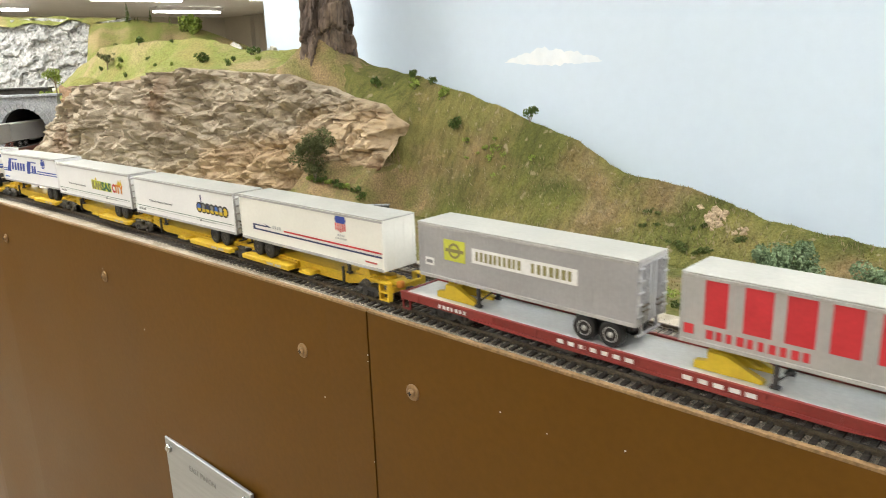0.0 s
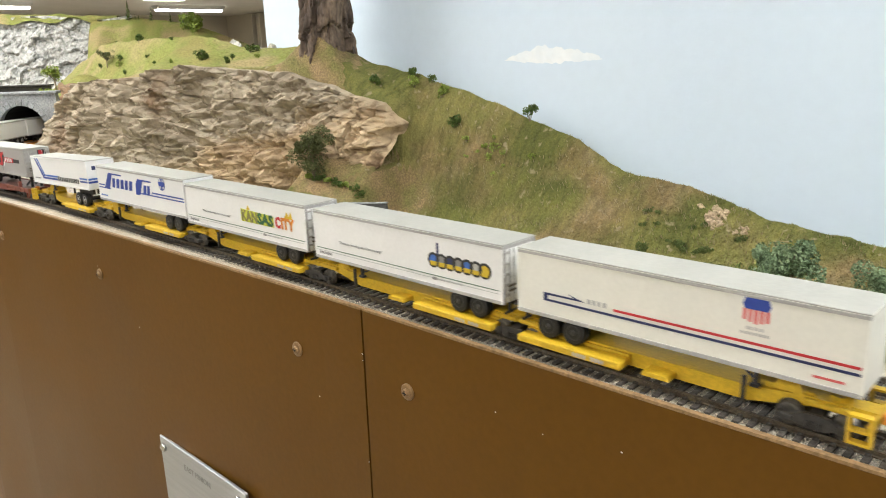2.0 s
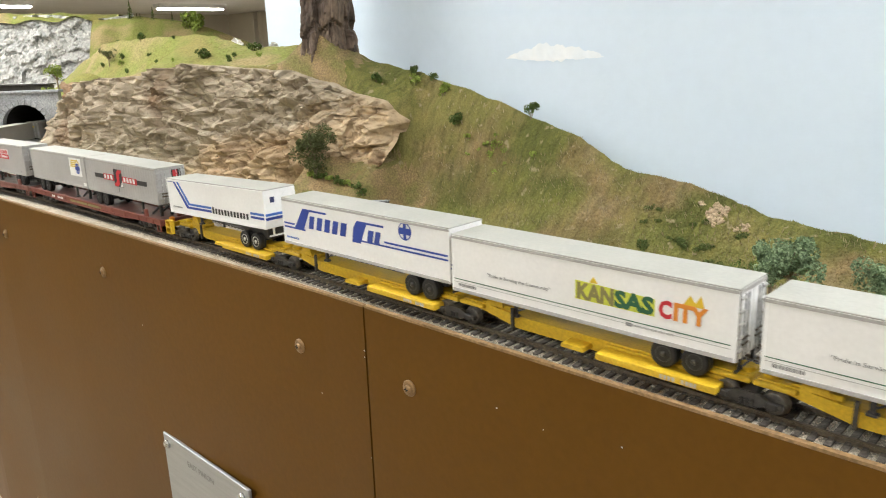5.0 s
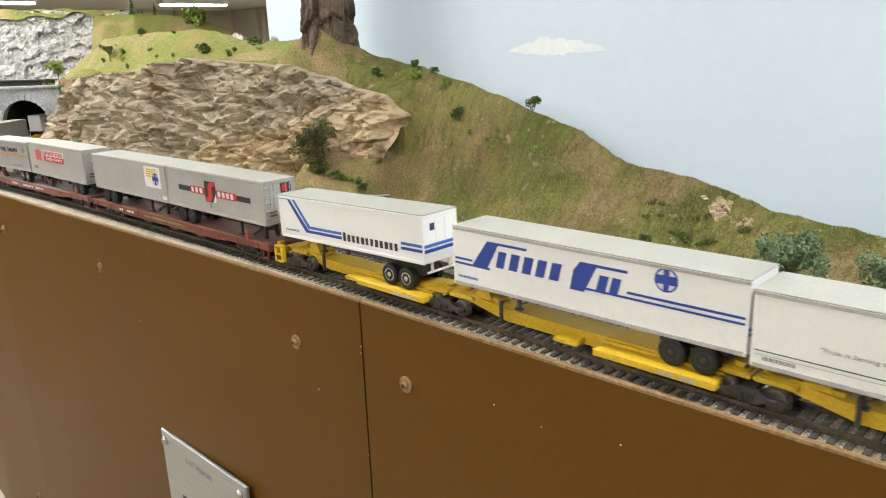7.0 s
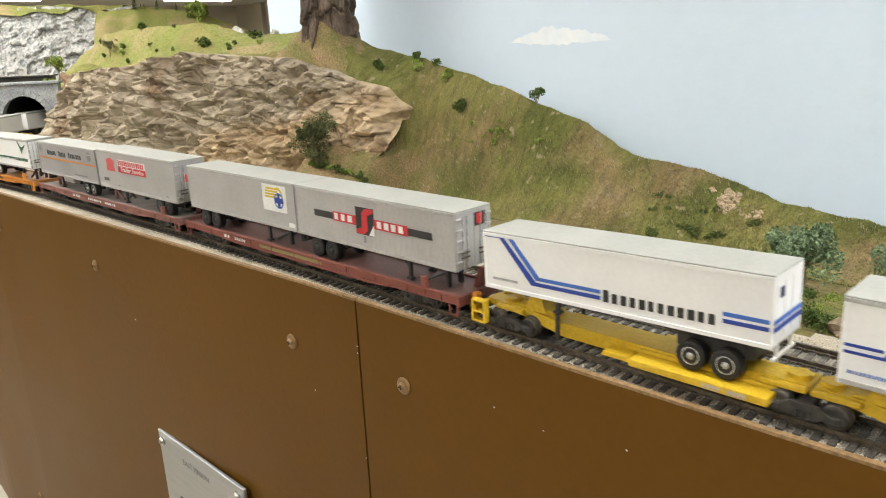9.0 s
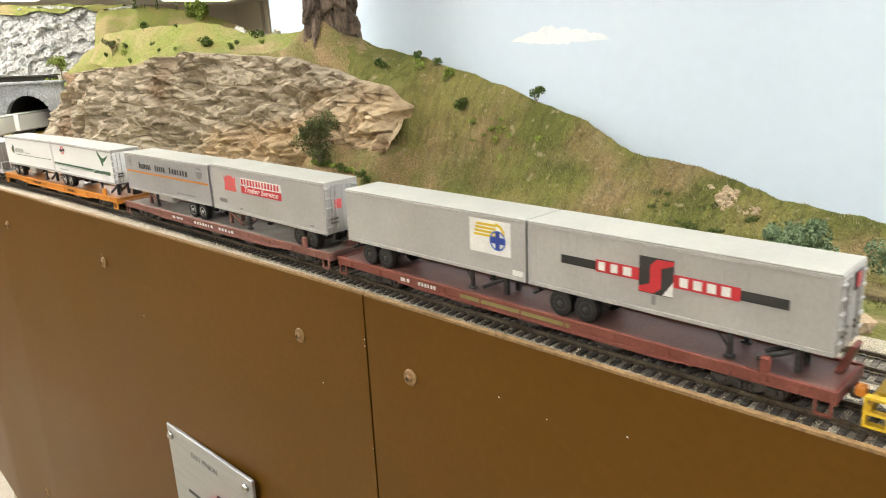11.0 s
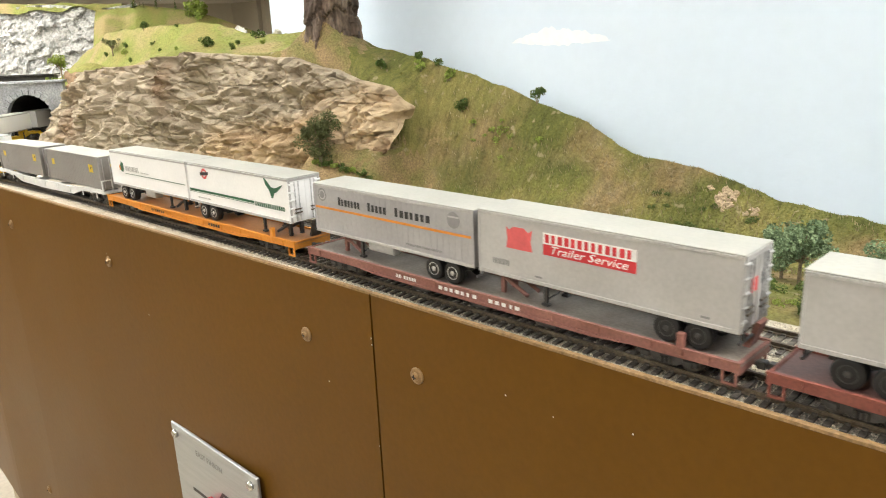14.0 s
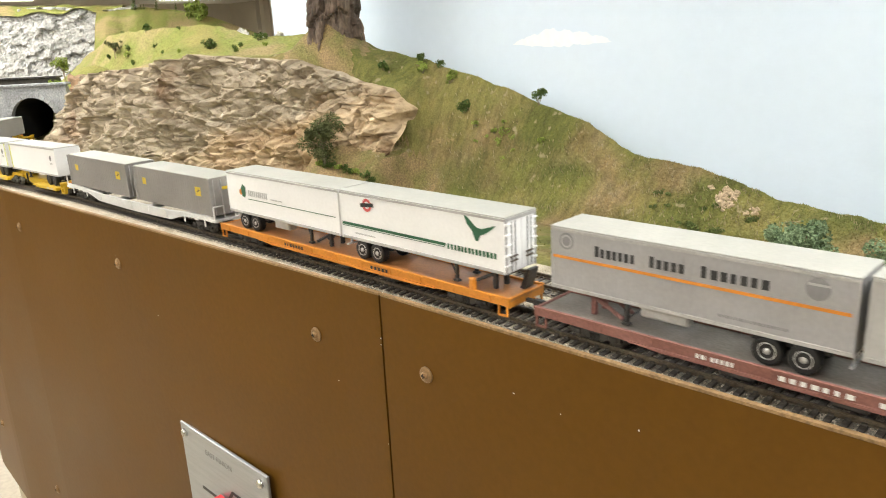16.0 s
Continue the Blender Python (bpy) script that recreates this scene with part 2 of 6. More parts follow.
M_METAL_WHITE = mat("white_enamel", [(0.75, 0.74, 0.70)], rough=0.4, var=0.05)
M_LEAF = mat("foliage", [(0.06, 0.10, 0.025), (0.125, 0.17, 0.045)], rough=0.9, scale=90, fine=700, var=0.5, spec=0.1)
M_LEAF_BLUE = mat("grey_green_foliage", [(0.115, 0.170, 0.090), (0.25, 0.33, 0.19)], rough=0.9, scale=90, fine=700, var=0.45, spec=0.1)
M_LEAF_BRIGHT = mat("bright_foliage", [(0.20, 0.27, 0.05), (0.32, 0.38, 0.09)], rough=0.9, scale=90, fine=700, var=0.5, spec=0.1)
M_LEAF_OLIVE = mat("olive_foliage", [(0.085, 0.098, 0.040), (0.155, 0.165, 0.072)], rough=0.9, scale=90, fine=700, var=0.5, spec=0.1)
M_LEAF_CREEP = mat("creeping_foliage", [(0.075, 0.105, 0.030), (0.125, 0.155, 0.048)], rough=0.9, scale=90, fine=700, var=0.5, spec=0.1)
M_PALE = mat("pale_grey_rock", [(0.50, 0.48, 0.43), (0.62, 0.60, 0.55)], rough=0.9, scale=40, fine=300, var=0.2, bump=0.001)
M_BARK = mat("twig_bark", [(0.16, 0.12, 0.075), (0.25, 0.20, 0.13)], rough=0.9, scale=200, fine=900)
M_ALU = mat("brushed_aluminium", [(0.40, 0.42, 0.44), (0.47, 0.49, 0.51)], rough=0.38, scale=20, fine=400, var=0.05, metal=0.85, stretch=(1, 1, 14))
M_STEEL = mat("bright_screw", [(0.62, 0.61, 0.58)], rough=0.28, metal=1.0, var=0.08)
M_BRASS = mat("painted_screw", [(0.20, 0.115, 0.045), (0.28, 0.17, 0.075)], rough=0.4, metal=0.3, fine=900, var=0.2)
M_BLACK = mat("black_plastic", [(0.028, 0.026, 0.024), (0.050, 0.047, 0.043)], rough=0.45, scale=150, var=0.3)
M_WHEEL = mat("dark_steel_wheel", [(0.10, 0.095, 0.085), (0.20, 0.185, 0.165)], rough=0.4, scale=200, metal=0.7)
M_TYRE = mat("black_rubber", [(0.008, 0.008, 0.008), (0.015, 0.015, 0.014)], rough=0.6, scale=200, var=0.25)
M_HUB = mat("silver_hub", [(0.50, 0.50, 0.50), (0.62, 0.62, 0.61)], rough=0.35, metal=0.6, scale=300)
M_YELLOW = mat("yellow_car_paint", [(0.58, 0.375, 0.014), (0.66, 0.435, 0.020)], rough=0.5, scale=60, fine=700, var=0.14)
M_ORANGE = mat("orange_car_paint", [(0.60, 0.22, 0.022), (0.66, 0.26, 0.028)], rough=0.5, scale=60, fine=700, var=0.12)
M_OXIDE = mat("oxide_red_paint", [(0.185, 0.050, 0.034), (0.23, 0.070, 0.05)], rough=0.55, scale=50, fine=700, var=0.2)
M_OXIDE_DUSTY = mat("dusty_oxide_paint", [(0.21, 0.085, 0.065), (0.27, 0.12, 0.095)], rough=0.65, scale=50, fine=700, var=0.2)
M_RED = mat("red_car_paint", [(0.20, 0.022, 0.018), (0.26, 0.032, 0.026)], rough=0.42, scale=50, fine=700, var=0.12)
M_DECK_WHITE = mat("white_deck", [(0.76, 0.77, 0.74), (0.82, 0.83, 0.80)], rough=0.4, scale=40, fine=600, var=0.06)
M_DECK_GREY = mat("dusty_deck", [(0.22, 0.19, 0.165), (0.31, 0.28, 0.245)], rough=0.75, scale=50, fine=700, var=0.15)
M_DECK_BROWN = mat("brown_deck", [(0.17, 0.085, 0.07), (0.22, 0.115, 0.095)], rough=0.5, scale=50, fine=700, var=0.15)
M_DECK_ORANGE = mat("orange_brown_deck", [(0.42, 0.18, 0.06), (0.48, 0.22, 0.08)], rough=0.4, scale=50, fine=700, var=0.15)
M_CAR_WHITE = mat("white_car_paint", [(0.60, 0.60, 0.58), (0.68, 0.68, 0.66)], rough=0.5, scale=60, fine=700, var=0.08)
M_WHITE = mat("white_trailer_plastic", [(0.84, 0.84, 0.83), (0.87, 0.87, 0.86)], rough=0.42, scale=25, fine=500, var=0.025)
M_CREAM = mat("off_white_trailer_plastic", [(0.79, 0.78, 0.71), (0.82, 0.81, 0.74)], rough=0.42, scale=25, fine=500, var=0.025)
M_ROOF = mat("trailer_roof", [(0.38, 0.38, 0.345), (0.44, 0.44, 0.40)], rough=0.6, scale=30, fine=500, var=0.05)
M_SILVER = mat("silver_trailer_paint", [(0.43, 0.425, 0.415), (0.49, 0.485, 0.475)], rough=0.45, scale=30, fine=500, var=0.05, metal=0.25)
M_SILVER_DARK = mat("grey_trailer_paint", [(0.36, 0.355, 0.36), (0.41, 0.405, 0.41)], rough=0.48, scale=30, fine=500, var=0.05, metal=0.2)
M_GREYBOX = mat("grey_container_paint", [(0.24, 0.225, 0.21), (0.28, 0.265, 0.25)], rough=0.5, scale=30, fine=500, var=0.06)
M_TRIM = mat("grey_trim", [(0.38, 0.37, 0.35), (0.44, 0.43, 0.41)], rough=0.5, scale=80, fine=500, var=0.1)


def ink(name, c):
    return mat(name, [c, tuple(min(1, v * 1.12 + 0.004) for v in c)], rough=0.5, scale=120, fine=600, var=0.06)


I_BLUE = ink("blue_ink", (0.020, 0.052, 0.30))
I_MIDBLUE = ink("mid_blue_ink", (0.045, 0.14, 0.48))
I_NAVY = ink("navy_ink", (0.020, 0.028, 0.10))
I_RED = ink("red_ink", (0.50, 0.022, 0.030))
I_PINK = ink("faded_red_ink", (0.60, 0.10, 0.10))
I_BLACK = ink("black_ink", (0.022, 0.022, 0.022))
I_GREY = ink("grey_ink", (0.22, 0.22, 0.22))
I_PALE = ink("pale_grey_ink", (0.42, 0.42, 0.41))
I_GREEN = ink("dark_green_ink", (0.018, 0.10, 0.045))
I_YELLOW = ink("yellow_ink", (0.62, 0.44, 0.02))
I_LIME = ink("lime_ink", (0.56, 0.58, 0.06))
I_ORANGE = ink("orange_ink", (0.62, 0.22, 0.02))
I_OLIVE = ink("olive_ink", (0.22, 0.20, 0.07))
I_WHITE = ink("white_ink", (0.76, 0.76, 0.74))

# ---------------------------------------------------------------- the line of the track
RADIUS = 0.417


def heading_at(s):
    """Degrees by which the line turns from the x axis, s metres along it."""
    if s > -0.40:
        return 0.0
    if s > -0.55:
        return 1.6 * (-0.40 - s) / 0.15
    if s > -1.18:
        return 1.6
    return max(1.6 - math.degrees((-1.18 - s) / RADIUS), -60.0)


STEP = 0.01
LINE = [(0.0, 0.0)]
for i in range(320):
    a = radians(heading_at(-(i + 0.5) * STEP))
    LINE.append((LINE[-1][0] - STEP * math.cos(a), LINE[-1][1] - STEP * math.sin(a)))


def smooth(a, b, v):
    v = min(1.0, max(0.0, (v - a) / (b - a)))
    return v * v * (3 - 2 * v)


def on_line(s, side=0.0):
    """A point of the track, s metres along it, side metres to its left."""
    if s >= 0:
        return Vector((s, side, 0))
    k = min(int(-s / STEP), len(LINE) - 2)
    f = -s / STEP - k
    x = LINE[k][0] * (1 - f) + LINE[k + 1][0] * f
    y = LINE[k][1] * (1 - f) + LINE[k + 1][1] * f
    a = radians(heading_at(s))
    return Vector((x - side * math.sin(a), y + side * math.cos(a), -0.014 * smooth(-0.75, -1.55, s)))


def on_second(s):
    """The second track behind, which stays level and straighter."""
    return Vector((s, 0.054 + 0.02 * smooth(-0.3, -1.2, s), 0.0))


# ---------------------------------------------------------------- room
def plain_wall(name, x0, x1, y0, y1, z0, z1, material):
    ob = part(name, box(x0, x1, y0, y1, z0, z1), material)
    return tagged(ob, kind="structure")


def build_room():
    plain_wall("floor", -15.5, 3.2, -3.2, 9.0, FLOOR - 0.1, FLOOR, M_FLOOR)
    plain_wall("ceiling", -15.5, 3.2, -3.2, 9.0, CEIL, CEIL + 0.1, M_CEIL)
    plain_wall("wall_south", -15.5, 3.2, -3.3, -3.2, FLOOR, CEIL, M_BEIGE)
    plain_wall("wall_east", 3.2, 3.3, -3.3, 9.1, FLOOR, CEIL, M_BEIGE)
    plain_wall("wall_west", -15.6, -15.5, -3.3, 9.1, FLOOR, CEIL, M_BEIGE)
    plain_wall("wall_north", -15.5, 3.2, 9.0, 9.1, FLOOR, CEIL, M_BEIGE)
    # the painted backdrop, and the wall's end towards the far room
    sky = part("backdrop", box(-1.33, 3.2, 0.60, 0.70, FLOOR, CEIL, 0.004), M_SKY)
    tagged(sky, "pale blue painted sky wall behind the model hills", kind="structure")
    for x, w in ((-14.5, 0.25), (-14.1, 0.14)):
        ob = part("pilaster", box(x, x + w, 8.85, 9.0, FLOOR, CEIL - 0.01, 0.01), M_BEIGE)
        tagged(ob, "beige pilaster on the far wall", "pilaster", kind="structure")


def build_cloud():
    bm = bmesh.new()
    rnd = random.Random(4)
    n = 60
    puffs = ((0.10, 0.07, 0.006), (0.24, 0.13, 0.013), (0.40, 0.14, 0.021), (0.55, 0.12, 0.018), (0.70, 0.14, 0.015), (0.86, 0.12, 0.008))
    top, bot = [], []
    for i in range(n + 1):
        u = i / n
        x = -0.702 + 0.168 * u
        h = max(ph * max(0.0, 1 - ((u - pu) / pw) ** 2) ** 0.5 for pu, pw, ph in puffs)
        top.append((x, 0.1295 + h * (0.92 + 0.16 * noise.noise((u * 24, 3, 1))) + 0.0008 * rnd.random()))
        bot.append((x, 0.1288 - 0.0075 * math.sin(math.pi * u) ** 0.8 * max(0.05, 0.55 + 1.1 * noise.noise((u * 6.5, 9, 2)) + 0.35 * noise.noise((u * 21, 4, 2)))))
    add_prism(bm, top + bot[::-1], 0.5996, 0.5999)
    tagged(part("painted_cloud", bm, M_CLOUD), "small white cloud painted on the sky wall", "painted cloud")


def build_fixture(x, y, turn):
    fx = root("ceiling_light", "white enamel ceiling fixture with bright fluorescent tubes", "ceiling light", "ceiling lights", pose(x, y, CEIL, 0, 0, turn))
    bm = bmesh.new()
    add_prism(bm, [(-0.15, 0), (-0.09, -0.06), (0.09, -0.06), (0.15, 0)], -0.62, 0.62)
    part("housing", bm, M_METAL_WHITE, fx)
    for dx in (-0.05, 0.05):
        bm = bmesh.new()
        add_rod(bm, (dx, -0.6, -0.08), (dx, 0.6, -0.08), 0.016, 10)
        part("tube", bm, M_TUBE, fx, "glowing fluorescent tube")
    la = bpy.data.lights.new("tube_lamp", "AREA")
    la.shape, la.size, la.size_y = "RECTANGLE", 0.2, 1.2
    la.energy, la.color = LAMP_W, LAMP_COL
    lo = new("tube_lamp", la)
    lo.matrix_basis = pose(x, y, CEIL - 0.11, 0, 0, turn)


# ---------------------------------------------------------------- layout
FASCIA = [(0.9, -0.0185), (-0.03, -0.0185), (-0.17, -0.0208), (-0.36, -0.0225), (-0.46, -0.0265), (-0.60, -0.032), (-0.77, -0.040), (-0.96, -0.047), (-1.15, -0.050), (-1.32, -0.040), (-1.50, 0.0), (-1.75, 0.12), (-2.05, 0.2)]


def fascia_y(x):
    return float(np.interp(-x, [-p[0] for p in FASCIA], [p[1] for p in FASCIA]))


def strip(name, xs, z0, z1, thick, material, bevel=0.0):
    """A curved upright board that follows the front of the layout."""
    bm = bmesh.new()
    rows = []
    for x in xs:
        y = fascia_y(x)
        rows.append([bm.verts.new(p) for p in ((x, y, z0), (x, y, z1), (x, y + thick, z1), (x, y + thick, z0))])
    for a, b in zip(rows, rows[1:]):
        for i in range(4):
            j = (i + 1) % 4
            bm.faces.new([a[i], a[j], b[j], b[i]])
    bm.faces.new(rows[0][::-1])
    bm.faces.new(rows[-1])
    return part(name, bm, material)


def build_fascia():
    for name, a, b in (("fascia_1", 0.9, -0.3116), ("fascia_2", -0.3131, -2.05)):
        n = max(2, int(abs(a - b) / 0.02))
        xs = [a + (b - a) * i / n for i in range(n + 1)]
        f = strip(name, xs, -0.52, -0.0042, 0.0032, M_FASCIA)
        tagged(f, "glossy brown painted hardboard fascia panel", "fascia panel", kind="structure")
        e = strip("board_edge", xs, -0.0040, -0.0026, 0.0030, M_EDGE)
        e.parent = f
        rnd = random.Random(17)
        for k in range(6):
            x = a - 0.0008 + 0.0006 * rnd.random() if k < 3 and a < 0.5 else rnd.uniform(-0.30, 0.02) if a > 0.5 else rnd.uniform(-0.9, -0.33)
            z = rnd.uniform(-0.12, -0.012)
            y = fascia_y(x)
            r = rnd.uniform(0.0002, 0.00045)
            chip = part("paint_chip", box(x - r, x + r, y - 0.0002, y + 0.0004, z - r, z + r * 0.7), I_WHITE, f, "pale chip in the brown paint")
    # Thin black sheet added behind the panel seam, standing in for shade in the gap.
    ob = strip("seam_dark_sheet", [-0.30 - 0.001 * i for i in range(26)], -0.50, -0.006, -0.0, M_DARK)
    ob.location.y = 0.0045
    tagged(ob, kind="structure")
    for k, (x, z, r) in enumerate(((-0.2740, -0.0463, 0.0052), (-0.3814, -0.0473, 0.0052), (-0.678, -0.0468, 0.0052), (-0.925, -0.0445, 0.0052), (-1.23, -0.411, 0.006), (-0.997, -0.428, 0.006), (0.02, -0.047, 0.0052))):
        y = fascia_y(x)
        sc = root("screw", "round-headed cross-slot screw in the brown fascia", "screw", "fascia screws", pose(x, y, z))
        bm = bmesh.new()
        add_lathe(bm, [(r, 0.0), (r, -0.0006), (r * 0.92, -0.0012), (r * 0.5, -0.0014)], (0, 0, 0), 24)
        part("washer", bm, M_BRASS, sc, smooth=True)
        bm = bmesh.new()
        add_lathe(bm, [(r * 0.5, -0.0012), (r * 0.48, -0.0022), (r * 0.33, -0.0029), (r * 0.1, -0.0031)], (0, 0, 0), 16)
        part("head", bm, M_BRASS, sc, smooth=True)
        bm = bmesh.new()
        add_box(bm, -r * 0.28, r * 0.28, -0.0034, -0.0029, -r * 0.06, r * 0.06)
        add_box(bm, -r * 0.06, r * 0.06, -0.0033, -0.0028, -r * 0.28, r * 0.28)
        part("cross_slot", bm, M_DARK, sc)


def build_plate():
    x0, x1, z1, z0 = -0.6027, -0.4570, -0.1885, -0.370
    yf = -0.0305
    pl = root("control_plate", "brushed aluminium turnout control plate with a red lever", "control panel", "", pose(0, yf, 0))
    part("plate", box(x0, x1, -0.003, 0.0, z0, z1, 0.0006), M_ALU, pl)
    part("standoff", box(x0 + 0.012, x1 - 0.012, 0.0, 0.012, z0 + 0.01, z1 - 0.01), M_BLACK, pl)
    for x in (x0 + 0.007, x1 - 0.010):
        for z in (z1 - 0.010, z0 + 0.01):
            bm = bmesh.new()
            add_lathe(bm, [(0.0042, -0.003), (0.004, -0.0048), (0.0026, -0.006), (0.0008, -0.0064)], (x, 0, z), 16)
            part("screw_head", bm, M_STEEL, pl, smooth=True)
    me = text_mesh("EAST PINION", 0.0078, 0.0003)
    me.transform(Matrix.Translation((x0 + 0.043, -0.0031, z1 - 0.0190)))
    part_me("writing", me, I_GREY, pl, "engraved grey lettering EAST PINION")
    bm = bmesh.new()
    add_box(bm, x0 + 0.028, x1 - 0.01, -0.0034, -0.0030, z1 - 0.0610, z1 - 0.0580)
    part("track_line", bm, I_BLACK, pl)
    bm = bmesh.new()
    add_prism(bm, [(x0 + 0.072, z1 - 0.0605), (x0 + 0.086, z1 - 0.0425), (x0 + 0.14, z1 - 0.0425), (x0 + 0.14, z1 - 0.0400), (x0 + 0.084, z1 - 0.0400), (x0 + 0.069, z1 - 0.0590)], -0.0036, -0.0031)
    part("diverging_line", bm, I_BLACK, pl)
    bm = bmesh.new()
    add_lathe(bm, [(0.0055, -0.003), (0.0055, -0.006), (0.003, -0.007), (0.003, -0.018), (0.0012, -0.020)], (x0 + 0.062, 0, z1 - 0.0595), 16)
    part("toggle", bm, M_STEEL, pl, smooth=True)
    part("lever", box(x0 + 0.064, x0 + 0.078, -0.012, -0.004, z1 - 0.0595, z1 - 0.0505, 0.001), I_RED, pl, "red lever")


CREST = [(-2.06, 0.436, 0.085), (-1.99, 0.441, 0.105), (-1.913, 0.446, 0.1375), (-1.847, 0.45, 0.156), (-1.79, 0.454, 0.180), (-1.70, 0.46, 0.186), (-1.57, 0.478, 0.189), (-1.45, 0.493, 0.189), (-1.356, 0.502, 0.182), (-1.282, 0.506, 0.167), (-1.23, 0.5085, 0.157), (-1.177, 0.511, 0.158), (-1.10, 0.515, 0.160), (-1.02, 0.52, 0.143), (-0.955, 0.524, 0.126), (-0.918, 0.527, 0.121), (-0.87, 0.531, 0.120), (-0.824, 0.535, 0.112), (-0.776, 0.54, 0.099), (-0.739, 0.543, 0.089), (-0.66, 0.55, 0.065), (-0.614, 0.554, 0.0465), (-0.5375, 0.549, 0.026), (-0.483, 0.5434, 0.001), (-0.4617, 0.5415, -0.007), (-0.393, 0.5325, -0.0143), (-0.335, 0.525, -0.0227), (-0.2876, 0.518, -0.0352), (-0.2695, 0.5156, -0.0423), (-0.165, 0.50, -0.0447), (0.7, 0.42, -0.07)]
TOPS = [(-1.50, 0.020), (-1.436, 0.058), (-1.419, 0.075), (-1.37, 0.0995), (-1.317, 0.113), (-1.243, 0.114), (-1.2166, 0.126), (-1.153, 0.132), (-1.089, 0.1255), (-1.04, 0.122), (-0.989, 0.118), (-0.929, 0.103), (-0.89, 0.090), (-0.85, 0.080), (-0.815, 0.071), (-0.800, 0.060), (-0.790, 0.044), (-0.782, 0.022)]
FACE = [(-1.62, 0.20), (-1.50, 0.212), (-1.307, 0.25), (-1.18, 0.317), (-1.05, 0.385), (-0.90, 0.430), (-0.80, 0.455), (-0.70, 0.475)]
LOW = [(-1.50, -0.03), (-1.27, -0.045), (-1.18, -0.07), (-1.08, -0.09), (-0.935, -0.09), (-0.905, -0.016), (-0.87, -0.007), (-0.83, -0.015), (-0.797, -0.016), (-0.782, -0.004)]


def along(table, x, k=1):
    return float(np.interp(x, [c[0] for c in table], [c[k] for c in table]))


def crest(x):
    return along(CREST, x), along(CREST, x, 2)


def cliff_top(x):
    return along(TOPS, x)


def cliff_face(x):
    """How far back the middle of the cliff stands."""
    return along(FACE, x)


def floor_z(x, y):
    """The dip that falls away behind the second track."""
    base = -0.0046 - 0.014 * smooth(-0.75, -1.45, x)
    return base - 0.25 * smooth(-1.42, -1.12, x) * max(0.0, y - 0.105 - 0.01 * noise.noise((x * 6, 2, 0)))


def ground_z(x, y):
    yc, zc = crest(x)
    low = floor_z(x, y)
    left = smooth(-1.25, -1.45, x)
    # open hillside: a steep bank up to the crest
    wide = 0.105 - 0.02 * smooth(-0.5, -0.2, x) + 0.02 * noise.noise((x * 5, 1, 6))
    yb = yc - wide
    u = min(1.0, max(0.0, (y - yb) / (yc - yb)))
    fb = floor_z(x, min(y, yb))
    open_z = fb + (zc - fb) * (0.62 * u + 0.38 * (u * u * (3 - 2 * u)))
    # the long slope above the tunnel
    w = min(1.0, max(0.0, (y - 0.23) / (yc - 0.23)))
    open_z += left * (low + (zc - low) * (0.25 * w + 0.75 * w ** 2.0) - open_z)
    # in front of, and behind, the cliff
    f, ct = cliff_face(x), cliff_top(x)
    foot = max(low, low + (along(LOW, x) + 0.004 - low) * smooth(f - 0.12, f - 0.048, y))
    v = min(1.0, max(0.0, (y - f - 0.012) / max(0.02, yc - f - 0.012)))
    back = foot + (ct - 0.004 - foot) * smooth(f - 0.002, f + 0.012, y) if y < f + 0.012 else ct - 0.004 + (zc - ct + 0.004) * (0.7 * v + 0.3 * v * v)
    z = open_z + (back - open_z) * smooth(-1.50, -1.42, x) * smooth(-0.765, -0.80, x)
    z += 0.066 * math.exp(-((x + 0.956) ** 2 + (y - 0.454) ** 2) / 0.0036) * smooth(f + 0.005, f + 0.03, y)
    if y > yc:
        z -= (y - yc) * 0.7
    rough = smooth(0.10, 0.18, y)
    z += rough * (0.0045 * noise.noise((x * 9, y * 9, 1.3)) + 0.0030 * noise.noise((x * 31, y * 31, 4.0)) + 0.0013 * noise.noise((x * 90, y * 90, 2.0)))
    return z


def build_ground():
    def fn(u, v):
        x = -2.05 + 2.75 * (u ** 1.0)
        y0 = fascia_y(x) + 0.0045
        y = y0 + (0.34 - y0) * v / 0.3 if v < 0.3 else 0.34 + 0.259 * (v - 0.3) / 0.7
        return x, y, ground_z(x, y)
    me = grid_mesh("ground", 440, 170, fn)
    g = part_me("ground", me, [M_GRASS, M_BALLAST, M_FARGRASS, M_DIRT], smooth=True)
    for p in me.polygons:
        c = p.center
        if c.y < 0.086 + 0.012 * noise.noise((c.x * 20, 0, 0)) or c.x < -1.3 and c.y < 0.15:
            p.material_index = 1
        elif math.hypot(c.x + 0.965, (c.y - 0.455) * 1.2) < 0.074 + 0.03 * noise.noise((c.x * 18, c.y * 18, 2)) + 0.03 * noise.noise((c.x * 60, c.y * 60, 5)):
            p.material_index = 3
        elif -0.93 < c.x < -0.735 + 0.05 * noise.noise((c.x * 20, c.z * 20, 2)) and c.z < 0.0 and c.y > 0.33 and noise.noise((c.x * 25, c.z * 25, 4)) > -0.3:
            p.material_index = 3
        elif c.x < -1.0 and c.y > cliff_face(c.x) + 0.03:
            p.material_index = 2
    tagged(g, "turf covered model hillside behind a dip beside the tracks", kind="structure")
    # underside sheet that closes the layout towards the floor
    ob = part("layout_underside", box(-2.05, 0.9, 0.0, 0.59, -0.175, -0.16), M_DARK)
    tagged(ob, kind="structure")
    ob = part("layout_legs", box(-1.42, -1.33, -0.005, 0.08, FLOOR, -0.175), M_BEIGE)
    tagged(ob, "beige timber leg under the layout", kind="structure")


